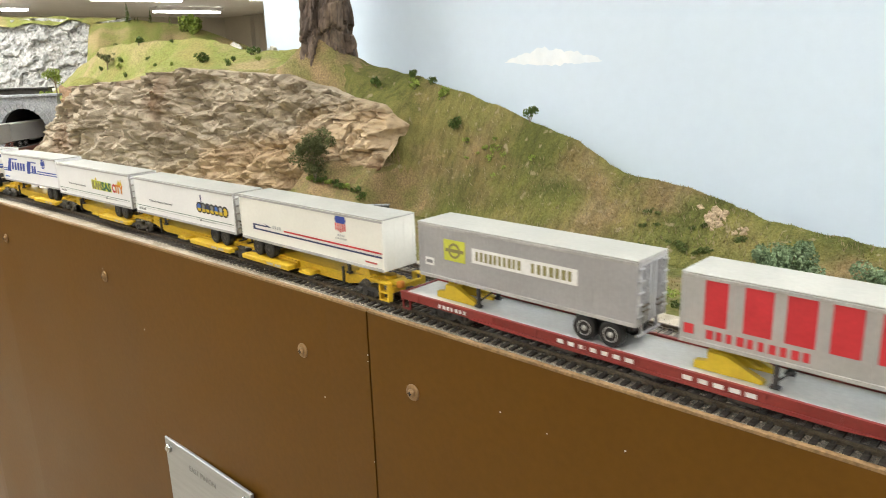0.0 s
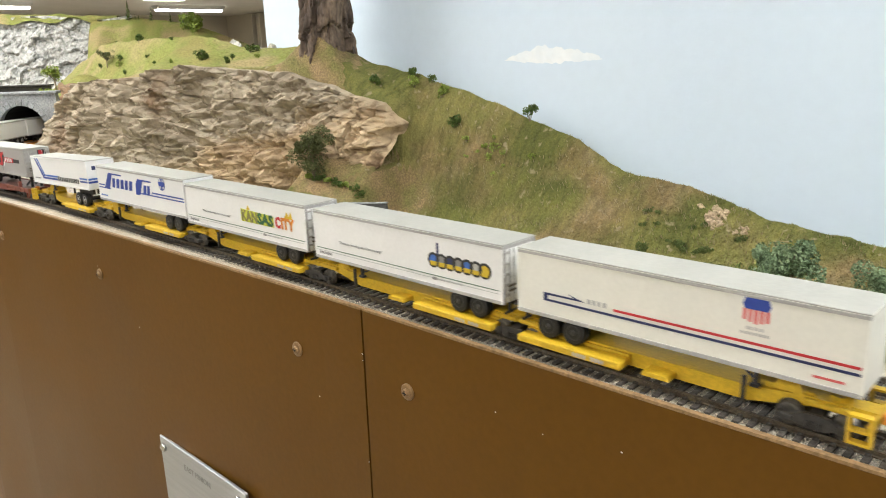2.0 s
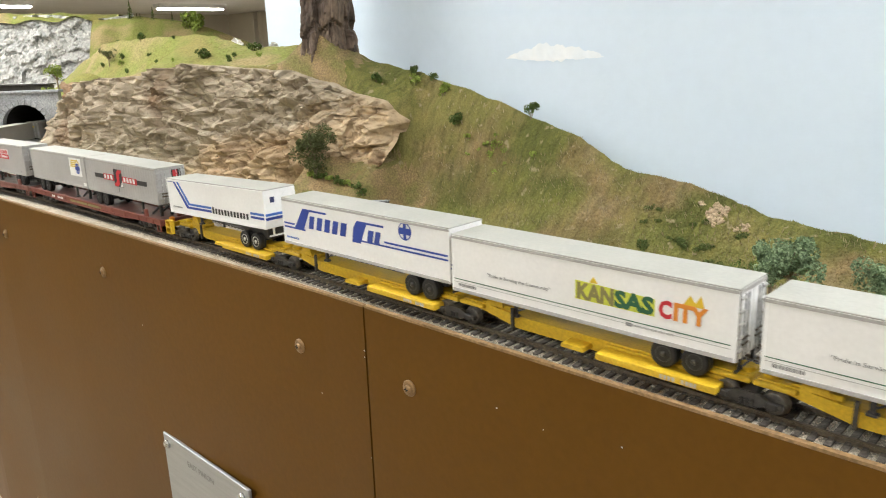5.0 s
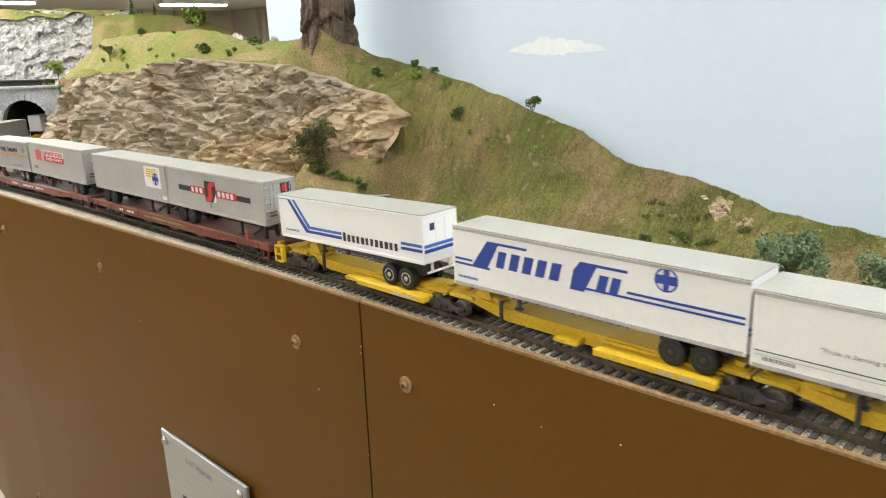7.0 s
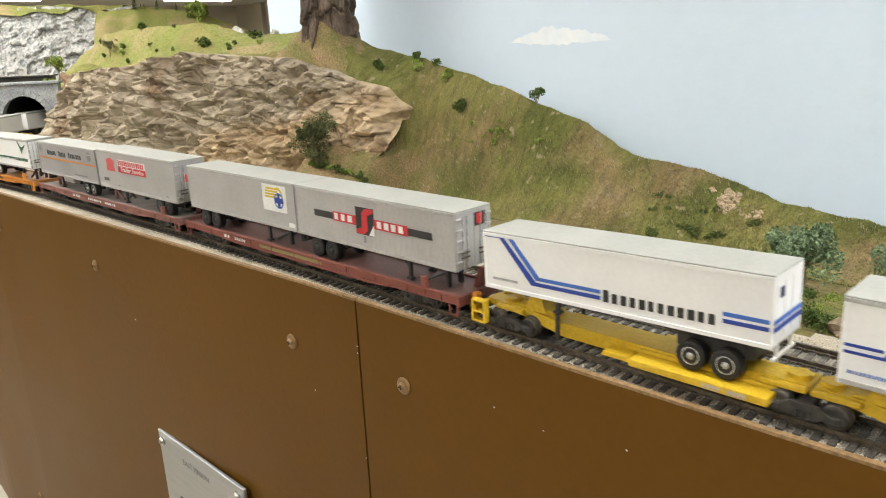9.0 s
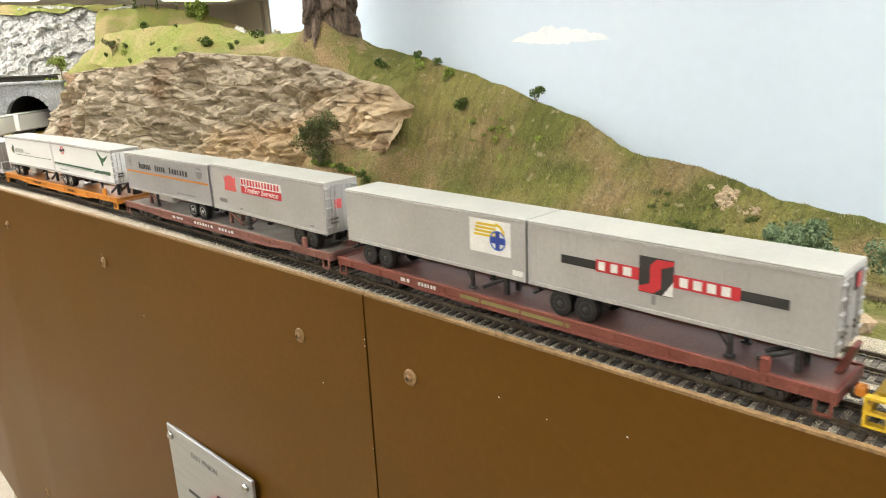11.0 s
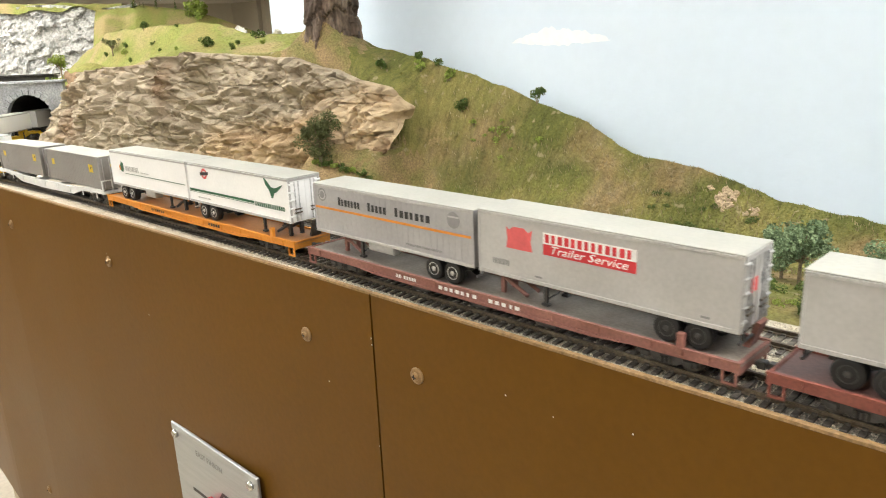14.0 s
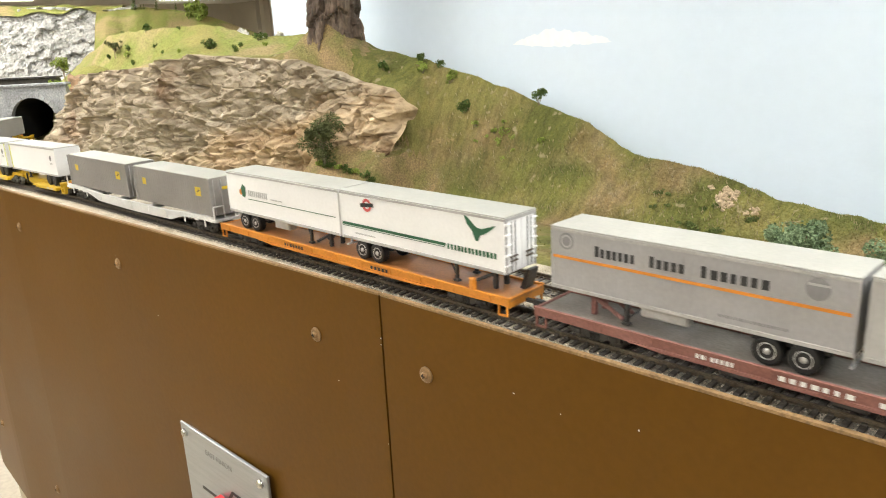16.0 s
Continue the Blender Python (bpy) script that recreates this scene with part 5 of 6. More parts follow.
            for k in range(7):
                sd.disc(0.688 + 0.0395 * k, 0.50, 0.0038, (I_MIDBLUE, I_GREY, I_NAVY, I_GREY, I_MIDBLUE, I_PALE, I_YELLOW)[k], 0.0, "sign_scene")
            sd.bar(0.703, 0.713, 0.56, 0.82, I_NAVY, "tower")
        sd.bar(0.68, 0.70, 0.14, 0.19, I_GREY, "data_mark")
        sd.strokes(0.70, 0.83, 0.15, 0.18, 16, I_PALE, seed + 3)
    sd = trailer("white model trailer with bold blue lettering on spine car", -0.9545, -0.7970, 0.0217, 0.0320, M_WHITE, 0.0087, 1, tilt=0.3, skirt=M_TRIM, gear="short")
    sd.bar(0.0, 0.085, 0.435, 0.47, I_BLUE, label="blue stripe")
    sd.bar(0.0, 0.16, 0.355, 0.39, I_BLUE)
    sd.poly([(0.085, 0.39), (0.150, 0.39), (0.200, 0.83), (0.150, 0.83)], I_BLUE, "lettering")
    sd.bar(0.150, 0.31, 0.79, 0.83, I_BLUE)
    sd.strokes(0.185, 0.445, 0.43, 0.70, 5, I_BLUE, 73, label="bold blue lettering", lean=0.25, heavy=0.42, fill=0.84)
    sd.poly([(0.47, 0.36), (0.52, 0.36), (0.565, 0.80), (0.505, 0.80), (0.482, 0.66)], I_BLUE, "lettering")
    sd.bar(0.54, 0.66, 0.76, 0.80, I_BLUE)
    sd.strokes(0.560, 0.645, 0.43, 0.66, 2, I_BLUE, 74, lean=0.25, heavy=0.42, fill=0.84)
    sd.bar(0.52, 1.0, 0.40, 0.432, I_BLUE)
    sd.bar(0.66, 1.0, 0.475, 0.51, I_BLUE)
    sd.disc(0.776, 0.78, 0.0054, I_BLUE, 0.0047, label="round blue emblem")
    sd.bar(0.768, 0.784, 0.63, 0.93, I_BLUE, "emblem_cross")
    sd.bar(0.747, 0.805, 0.72, 0.84, I_BLUE, "emblem_cross")
    sd.strokes(0.02, 0.11, 0.13, 0.17, 11, I_MIDBLUE, 75)
    for yy in (-0.007, 0.004):
        bm = bmesh.new()
        add_box(bm, 0.0789, 0.0791, yy, yy + 0.004, 0.037, 0.046)
        part("end_emblem", bm, I_BLUE, sd.t)
    for zz in (0.0300, 0.0322):
        part("end_stripe", box(0.0789, 0.0791, -0.013, 0.013, zz, zz + 0.0011), I_BLUE, sd.t)
    sd = trailer("white model trailer with twin blue stripes and silver hubs", -1.1155, -0.9762, 0.0248, 0.0285, M_WHITE, 0.0087, 1, hubs="silver", tilt=1.7, trim=M_WHITE, gear="short")
    sd.bar(0.225, 0.475, 0.285, 0.345, I_MIDBLUE, label="mid blue stripe")
    sd.bar(0.225, 0.475, 0.185, 0.25, I_BLUE, label="dark blue stripe")
    sd.bar(0.865, 1.0, 0.33, 0.39, I_MIDBLUE)
    sd.bar(0.865, 1.0, 0.23, 0.29, I_BLUE)
    sd.poly([(0.0, 0.90), (0.0, 0.96), (0.085, 0.96), (0.225, 0.25), (0.225, 0.185), (0.205, 0.185), (0.075, 0.90)], I_BLUE, "slanted_stripe")
    sd.poly([(0.105, 0.96), (0.125, 0.96), (0.24, 0.345), (0.225, 0.285)], I_MIDBLUE, "slanted_stripe")
    sd.strokes(0.485, 0.855, 0.17, 0.36, 12, I_BLACK, 81, label="black lettering", tall_first=True, heavy=0.36)
    sd.strokes(0.04, 0.15, 0.165, 0.205, 10, I_GREY, 82)
    for z0, z1, m in ((0.0310, 0.0330, I_BLUE), (0.0340, 0.0358, I_MIDBLUE)):
        part("end_stripe", box(0.0698, 0.0700, -0.0133, 0.0133, z0, z1), m, sd.t)
    part("end_emblem", box(0.0698, 0.0700, -0.0085, -0.0050, 0.0435, 0.0475, 0.0), I_NAVY, sd.t)
    # oxide red flat car
    c, L, y, dk = flat_car("oxide red flat car carrying two silver trailers", -1.4235, -1.1330, M_OXIDE, M_DECK_BROWN, [(0.44, 1), (0.94, 1)], M_BLACK)
    car_marks(c, L, y, dk, [(0.20, 0.235, 2, I_WHITE, 6), (0.25, 0.30, 6, I_WHITE, 7)])
    part("reporting_panel", box(-L / 2 + 0.36 * L, -L / 2 + 0.60 * L, y + 0.0004, y + 0.0006, dk - 0.0030, dk - 0.0010), I_OLIVE, c)
    sd = trailer("silver model trailer with a red and black sign band", -1.2745, -1.1360, 0.0258, 0.0315, M_SILVER, 0.0128, -1, doors="front", rivets=True)
    sd.bar(0.139, 0.275, 0.45, 0.58, I_BLACK, "sign_band", "black band")
    sd.bar(0.747, 0.88, 0.45, 0.58, I_BLACK, "sign_band")
    sd.k = 1
    sd.bar(0.275, 0.43, 0.43, 0.61, I_RED, "sign_band", "red sign band")
    sd.bar(0.545, 0.747, 0.43, 0.61, I_RED, "sign_band")
    sd.bar(0.43, 0.545, 0.28, 0.79, I_BLACK, "emblem_ground")
    sd.k = 3
    sd.strokes(0.285, 0.42, 0.46, 0.585, 3, I_WHITE, 91)
    sd.strokes(0.565, 0.735, 0.46, 0.585, 4, I_WHITE, 92)
    sd.poly([(0.43, 0.29), (0.48, 0.29), (0.505, 0.37), (0.505, 0.65), (0.545, 0.72), (0.545, 0.78), (0.49, 0.77), (0.468, 0.68), (0.468, 0.42), (0.43, 0.36)], I_RED, "emblem", "red curved emblem")
    sd.poly([(0.512, 0.29), (0.545, 0.29), (0.545, 0.50)], I_WHITE, "emblem_tip")
    sd.k = 0
    sd.strokes(0.475, 0.495, 0.13, 0.26, 1, I_GREY, 93)
    part("end_emblem", box(0.0696, 0.0700, 0.001, 0.0095, 0.0475, 0.0545), I_BLACK, sd.t)
    part("end_emblem_curve", box(0.0699, 0.0702, 0.002, 0.0062, 0.0485, 0.0540), I_RED, sd.t)
    sd = trailer("silver model trailer with a white, yellow and blue poster", -1.4135, -1.2760, 0.0258, 0.0315, M_SILVER, 0.0128, -1, rivets=False)
    sd.bar(0.735, 0.932, 0.34, 0.90, I_WHITE, "poster", "white poster square")
    sd.k = 2
    for k in range(4):
        sd.bar(0.757 + 0.004 * k, 0.865, 0.62 + 0.06 * k, 0.66 + 0.06 * k, I_YELLOW, "yellow_stripe")
    sd.disc(0.862, 0.675, 0.0060, I_YELLOW, 0.0045, "yellow_ring", a0=0, a1=90)
    sd.k = 4
    sd.disc(0.872, 0.58, 0.0052, I_MIDBLUE, 0.0044, label="blue ring")
    sd.bar(0.862, 0.882, 0.44, 0.73, I_BLUE, "emblem_cross")
    sd.bar(0.837, 0.907, 0.53, 0.64, I_BLUE, "emblem_cross")
    sd.k = 0
    sd.bar(0.938, 0.985, 0.07, 0.16, I_WHITE, "data_panel")
    # dusty red flat car
    c, L, y, dk = flat_car("dusty red-brown flat car carrying two silver trailers", -1.7270, -1.4340, M_OXIDE_DUSTY, M_DECK_GREY, [(0.10, -1), (0.55, -1)], M_OXIDE_DUSTY)
    car_marks(c, L, y, dk, [(0.30, 0.36, 8, I_WHITE, 8), (0.42, 0.52, 7, I_WHITE, 9), (0.545, 0.62, 5, I_WHITE, 10)])
    sd = trailer("silver model trailer with red shield and lettering", -1.5755, -1.4362, 0.0252, 0.0335, M_SILVER, 0.0128, 1, doors=True, tilt=-0.3)
    sd.poly([(0.134, 0.80), (0.148, 0.75), (0.167, 0.81), (0.215, 0.81), (0.234, 0.75), (0.252, 0.80), (0.245, 0.62), (0.252, 0.47), (0.134, 0.47), (0.141, 0.62)], I_PINK, "shield", "faded red shield")
    sd.bar(0.30, 0.662, 0.645, 0.81, I_WHITE, "sign_band", "white sign band")
    sd.bar(0.30, 0.662, 0.48, 0.64, I_RED, "sign_band", "red sign band")
    sd.k = 2
    sd.strokes(0.308, 0.655, 0.665, 0.79, 13, I_RED, 101)
    sd.words("Trailer Service", 0.325, 0.515, 0.0056, I_WHITE, 0.043, shear=0.3, label="white script lettering Trailer Service")
    sd.k = 0
    sd.strokes(0.07, 0.15, 0.18, 0.27, 8, I_GREY, 102)
    for u in (0.265, 0.88):
        sd.bar(u, u + 0.03, 0.10, 0.13, I_GREY, "marker")
    part("end_shield", box(0.0700, 0.0703, -0.006, -0.0005, 0.041, 0.047), I_PINK, sd.t)
    bm = bmesh.new()
    for k in range(2):
        add_box(bm, 0.0700, 0.0703, 0.004, 0.010, 0.0455 - 0.003 * k, 0.0475 - 0.003 * k)
    part("end_numbers", bm, I_GREY, sd.t)
    sd = trailer("silver ribbed model trailer with an orange stripe and black lettering", -1.7175, -1.5785, 0.0258, 0.0318, M_SILVER_DARK, 0.0128, 1, hubs="silver", rivets=True)
    sd.bar(0.0, 0.985, 0.495, 0.540, I_ORANGE, label="orange stripe")
    sd.strokes(0.181, 0.339, 0.62, 0.785, 7, I_BLACK, 111, label="black lettering", tall_first=True)
    sd.strokes(0.385, 0.511, 0.62, 0.785, 5, I_BLACK, 112, tall_first=True)
    sd.strokes(0.559, 0.774, 0.62, 0.785, 7, I_BLACK, 113, tall_first=True)
    sd.disc(0.065, 0.78, 0.0042, I_GREY, 0.0, label="grey round emblem")
    sd.k = 1
    sd.disc(0.065, 0.78, 0.0032, I_PALE, 0.0024)
    sd.k = 0
    sd.disc(0.895, 0.76, 0.0046, I_GREY, 0.0, label="grey shield emblem")
    sd.k = 1
    sd.bar(0.868, 0.925, 0.80, 0.83, I_PALE, "emblem_line")
    sd.k = 0
    sd.strokes(0.62, 0.83, 0.13, 0.17, 20, I_GREY, 114)
    part("fuel_tank", box(-0.022, 0.002, -0.0105, -0.004, 0.0195, 0.0258, 0.001), M_TRIM, sd.t)
    # orange flat car
    c, L, y, dk = flat_car("bright orange flat car carrying two white trailers", -2.0380, -1.7440, M_ORANGE, M_DECK_ORANGE, [(0.44, 1), (0.94, 1)], M_BLACK)
    car_marks(c, L, y, dk, [(0.30, 0.38, 7, I_BLACK, 12), (0.62, 0.68, 5, I_BLACK, 13)])
    sd = trailer("white model trailer with a dark green bird and stripe", -1.8845, -1.7475, 0.0255, 0.0315, M_WHITE, 0.0128, -1, hubs="silver", skirt=M_TRIM, doors="front")
    sd.bar(0.01, 0.685, 0.29, 0.345, I_GREEN, label="dark green stripe")
    sd.bar(0.01, 0.685, 0.262, 0.272, I_GREEN, "thin_stripe")
    sd.strokes(0.695, 0.965, 0.245, 0.345, 14, I_GREEN, 121, heavy=0.42)
    sd.poly([(0.790, 0.950), (0.808, 0.913), (0.857, 0.744), (0.884, 0.730), (0.911, 0.762), (0.960, 0.838), (0.942, 0.762), (0.902, 0.650), (0.879, 0.613), (0.866, 0.500), (0.853, 0.500), (0.844, 0.575), (0.835, 0.669), (0.808, 0.781)], I_GREEN, "bird", "dark green bird emblem")
    sd.disc(0.195, 0.77, 0.0042, I_PINK, 0.0024, "round_emblem", "red round emblem")
    sd.k = 1
    sd.poly([(0.15, 0.71), (0.15, 0.79), (0.24, 0.83), (0.24, 0.75)], I_BLACK, "emblem_band")
    sd.k = 0
    sd.strokes(0.10, 0.24, 0.13, 0.16, 16, I_PALE, 122)
    sd = trailer("white model trailer with a thin green line and small tree emblem", -2.0230, -1.8865, 0.0255, 0.0315, M_WHITE, 0.0128, -1, hubs="silver", skirt=M_TRIM)
    sd.bar(0.20, 0.97, 0.375, 0.390, I_GREEN, "thin_stripe")
    sd.poly([(0.145, 0.44), (0.14, 0.62), (0.16, 0.72), (0.185, 0.66), (0.185, 0.48), (0.17, 0.40)], I_GREEN, "tree_emblem", "small green tree emblem")
    sd.poly([(0.125, 0.46), (0.12, 0.56), (0.14, 0.62), (0.145, 0.46)], I_ORANGE, "tree_emblem")
    sd.strokes(0.21, 0.40, 0.46, 0.60, 10, I_PALE, 131)
    sd.strokes(0.42, 0.53, 0.46, 0.49, 14, I_PALE, 132)
    part("fuel_tank", box(-0.012, 0.006, -0.0115, -0.004, 0.0190, 0.0255, 0.001), M_TRIM, sd.t)
    # white container spine car
    build_container_car()
    # further yellow spine car with white trailers that end in yellow posts
    joints = [-2.3560, -2.5070, -2.6600, -2.8130, -2.9660, -3.1190]
    for i in range(5):
        spine_unit("yellow articulated spine car unit with a wheel platform", joints[i + 1], joints[i], 1, M_YELLOW, first=i == 0, last=i == 4, top=0.0202)
    for k in range(5):
        b = joints[k] - 0.006
        sd = trailer("white model trailer with lime yellow end posts", b - 0.1385, b, 0.0205, 0.0310, M_WHITE if k < 4 else M_SILVER, 0.0087, 1, tilt=0.0, gear="short")
        if k < 3:
            sd.bar(0.0, 0.030, 0.05, 0.93, I_LIME, "yellow_post", "lime yellow end post")
        if k in (1, 2):
            sd.bar(0.970, 1.0, 0.05, 0.93, I_LIME, "yellow_post", "lime yellow end post")
        sd.k = 1
        sd.disc(0.90, 0.62, 0.0030, I_GREY, 0.0)
        sd.strokes(0.875, 0.93, 0.40, 0.46, 5, I_PALE, 140 + k)
        sd.k = 0
        if k > 3:
            sd.bar(0.02, 0.98, 0.05, 0.17, I_OLIVE, "stripe")


def build_container_car():
    s0, s1 = -2.3390, -2.0460
    L = s1 - s0
    c = root("container_car", "white skeleton container car with low side beams", "container car", "railway cars")
    on_train(c, (s0 + s1) / 2, L / 2 - 0.03)
    for sy in (-1, 1):
        bm = bmesh.new()
        y0, y1 = sorted((sy * 0.0125, sy * 0.0150))
        add_prism(bm, [(-L / 2 + 0.004, 0.0125), (-L / 2 + 0.05, 0.0115), (-L / 2 + 0.075, 0.0055), (-0.012, 0.0045), (0.012, 0.0045), (L / 2 - 0.075, 0.0055), (L / 2 - 0.05, 0.0115), (L / 2 - 0.004, 0.0125), (L / 2 - 0.004, 0.0160), (L / 2 - 0.05, 0.0150), (L / 2 - 0.08, 0.0130), (-L / 2 + 0.08, 0.0130), (-L / 2 + 0.05, 0.0150), (-L / 2 + 0.004, 0.0160)], y0, y1)
        part("side_beam", bm, M_CAR_WHITE, c)
        for k in range(9):
            x = -L / 2 + L * (k + 0.5) / 9
            y0, y1 = sorted((sy * 0.0150, sy * 0.0156))
            part("side_post", box(x - 0.0008, x + 0.0008, y0, y1, 0.0070, 0.0125), M_CAR_WHITE, c)
    for x in (-L / 2 + 0.035, -0.09, -0.03, 0.03, 0.09, L / 2 - 0.035):
        part("cross_beam", box(x - 0.003, x + 0.003, -0.0125, 0.0125, 0.0095, 0.0128), M_CAR_WHITE, c)
    for ex in (-1, 1):
        x = ex * L / 2
        a, b = sorted((x, x - ex * 0.014))
        part("end_platform", box(a, b, -0.0155, 0.0155, 0.0118, 0.0140, 0.0003), M_CAR_WHITE, c)
        bm = bmesh.new()
        xe = x - ex * 0.002
        for y in (-0.0145, -0.0050, 0.0050, 0.0145):
            add_rod(bm, (xe, y, 0.0140), (xe, y, 0.0245), 0.0006, 6)
        add_rod(bm, (xe, -0.0145, 0.0245), (xe, -0.005, 0.0245), 0.0006, 6)
        add_rod(bm, (xe, 0.005, 0.0245), (xe, 0.0145, 0.0245), 0.0006, 6)
        part("end_rail", bm, M_CAR_WHITE, c)
        coupler(c, x, ex)
        bogie(c, ex * (L / 2 - 0.028))
    for s0b, s1b, k in ((-2.1790, -2.0510, 0), (-2.3250, -2.1960, 1)):
        l = s1b - s0b
        t = root("shipping_container", "dark grey ribbed shipping container with yellow badges", "container", "grey containers")
        on_train(t, (s0b + s1b) / 2, 0.05)
        zb, zt, W = 0.0162, 0.0478, 0.0275
        part("body", box(-l / 2, l / 2, -W / 2, W / 2, zb, zt - 0.0005, 0.0003), M_GREYBOX, t)
        part("roof", box(-l / 2 - 0.0002, l / 2 + 0.0002, -W / 2 - 0.0002, W / 2 + 0.0002, zt - 0.0007, zt, 0.0002), M_ROOF, t)
        for sy in (-1, 1):
            y0, y1 = sorted((sy * W / 2, sy * (W / 2 + 0.00014)))
            for i in range(34):
                x = -l / 2 + l * (i + 0.5) / 34
                part("side_rib", box(x - 0.0008, x + 0.0008, y0, y1, zb + 0.0015, zt - 0.002), M_GREYBOX, t)
        for x in (-l / 2, l / 2):
            for sy in (-1, 1):
                part("corner_post", box(x - 0.0012, x + 0.0012, sy * W / 2 - 0.0010, sy * W / 2 + 0.0006, zb, zt - 0.0007), M_GREYBOX, t)
        for k2 in range(4):
            y = -0.0105 + 0.007 * k2
            part("door_rod", box(l / 2, l / 2 + 0.0006, y - 0.0004, y + 0.0004, zb + 0.001, zt - 0.002), M_TRIM, t)
        sd = Side(t, l, zb, zt - zb, W + 0.0006)
        for u in (0.14, 0.86):
            big = 0.034 if u > 0.5 else 0.026
            sd.bar(u - big, u + big, 0.60 - big * 3.2, 0.62 + big * 3.2, I_YELLOW, "badge", "orange yellow badge")
        sd.k = 2
        sd.poly([(0.842, 0.60), (0.862, 0.62), (0.862, 0.66), (0.88, 0.66), (0.88, 0.63), (0.858, 0.59)], I_BLACK, "badge_mark")
        part("end_badge", box(l / 2 + 0.0006, l / 2 + 0.0008, -0.003, 0.004, 0.0370, 0.0395), I_YELLOW, t)

# ---------------------------------------------------------------- plants
def leaf_soup(lobes, count, size, seed, flat=0.0):
    """Many small tilted leaves gathered round lobes (x, y, z, r), with gaps and an uneven outline."""
    rnd = random.Random(seed)
    vs, fs = [], []
    for lx, ly, lz, lr in lobes:
        for _ in range(count):
            d = Vector((rnd.gauss(0, 1), rnd.gauss(0, 1), rnd.gauss(0, 1) * (1 - flat)))
            d.normalize()
            r = lr * (0.55 + 0.5 * rnd.random() ** 0.6)
            c = Vector((lx, ly, lz)) + d * r
            a = Vector((rnd.gauss(0, 1), rnd.gauss(0, 1), rnd.gauss(0, 0.7))).normalized()
            b = a.cross(d + Vector((0.01, 0, 0))).normalized()
            s = size * rnd.uniform(0.6, 1.4)
            k = len(vs)
            vs += [c - a * s, c + b * s * 0.7 + d * s * 0.3, c + a * s, c - b * s * 0.7 + d * s * 0.2]
            fs += [(k, k + 1, k + 2, k + 3)]
    return vs, fs


def shrub(label, x, y, r, material, seed, count=46, lobes=6, tall=1.0, z=None, category="shrub", group="hillside shrubs", leaf=0.16):
    rnd = random.Random(seed)
    z = ground_z(x, y) if z is None else z
    sh = root("shrub" if category == "shrub" else category.replace(" ", "_"), label, category, group, pose(x, y, z - 0.001))
    ls = []
    for i in range(lobes):
        a = rnd.uniform(0, 6.28)
        d = r * rnd.uniform(0.15, 0.75)
        ls.append((d * math.cos(a), d * math.sin(a), r * tall * rnd.uniform(0.35, 1.15), r * rnd.uniform(0.32, 0.52)))
    vs, fs = leaf_soup(ls, count, r * leaf, seed)
    part_me("foliage", tri_soup("foliage", vs, fs), material, sh)
    bm = bmesh.new()
    for lx, ly, lz, lr in ls[:4]:
        add_rod(bm, (0, 0, -0.001), (lx * 0.8, ly * 0.8, lz), r * 0.05, 5, r * 0.02)
    part("stems", bm, M_BARK, sh)
    return sh


def small_tree(label, x, y, h, spread, material, seed, z=None, count=34, leaf=0.0014):
    rnd = random.Random(seed)
    z = ground_z(x, y) if z is None else z
    tr_ = root("tree", label, "tree", "model trees", pose(x, y, z - 0.001))
    bm = bmesh.new()
    top = Vector((rnd.uniform(-0.1, 0.1) * h, 0, h * 0.45))
    add_rod(bm, (0, 0, 0), top, h * 0.035, 7, h * 0.022)
    lobes = []
    for i in range(11):
        a = i * 2.4 + rnd.uniform(-0.3, 0.3)
        e = top + Vector((math.cos(a) * spread * rnd.uniform(0.3, 1), math.sin(a) * spread * rnd.uniform(0.3, 1), h * rnd.uniform(-0.02, 0.48)))
        m = top.lerp(e, 0.5) + Vector((0, 0, h * 0.03))
        add_rod(bm, top * rnd.uniform(0.7, 1), m, h * 0.016, 5, h * 0.011)
        add_rod(bm, m, e, h * 0.011, 5, h * 0.004)
        lobes.append((*e, spread * rnd.uniform(0.22, 0.40)))
        lobes.append((*(m + Vector((rnd.uniform(-1, 1), rnd.uniform(-1, 1), 1)) * spread * 0.2), spread * rnd.uniform(0.16, 0.28)))
    part("trunk", bm, M_BARK, tr_)
    vs, fs = leaf_soup(lobes, count, leaf, seed)
    part_me("crown", tri_soup("crown", vs, fs), material, tr_)
    return tr_


def conifer(x, y, z, h, seed):
    rnd = random.Random(seed)
    c = root("conifer", "small dark green model conifer on the far ridge", "conifer", "far conifers", pose(x, y, z))
    bm = bmesh.new()
    add_rod(bm, (0, 0, -0.01), (0, 0, h), h * 0.03, 6, h * 0.006)
    part("trunk", bm, M_BARK, c)
    vs, fs = [], []
    for i in range(220):
        t = rnd.random() ** 0.8
        a = rnd.uniform(0, 6.28)
        r = h * 0.17 * (1 - t) + h * 0.012
        r *= rnd.uniform(0.6, 1.15)
        zc = h * (0.12 + 0.88 * t)
        k = len(vs)
        w = 0.22
        vs += [(0, 0, zc + h * 0.03), (r * math.cos(a - w), r * math.sin(a - w), zc - h * 0.03), (r * 1.15 * math.cos(a), r * 1.15 * math.sin(a), zc - h * 0.045), (r * math.cos(a + w), r * math.sin(a + w), zc - h * 0.03)]
        fs += [(k, k + 1, k + 2, k + 3)]
    part_me("needles", tri_soup("needles", vs, fs), M_LEAF, c)


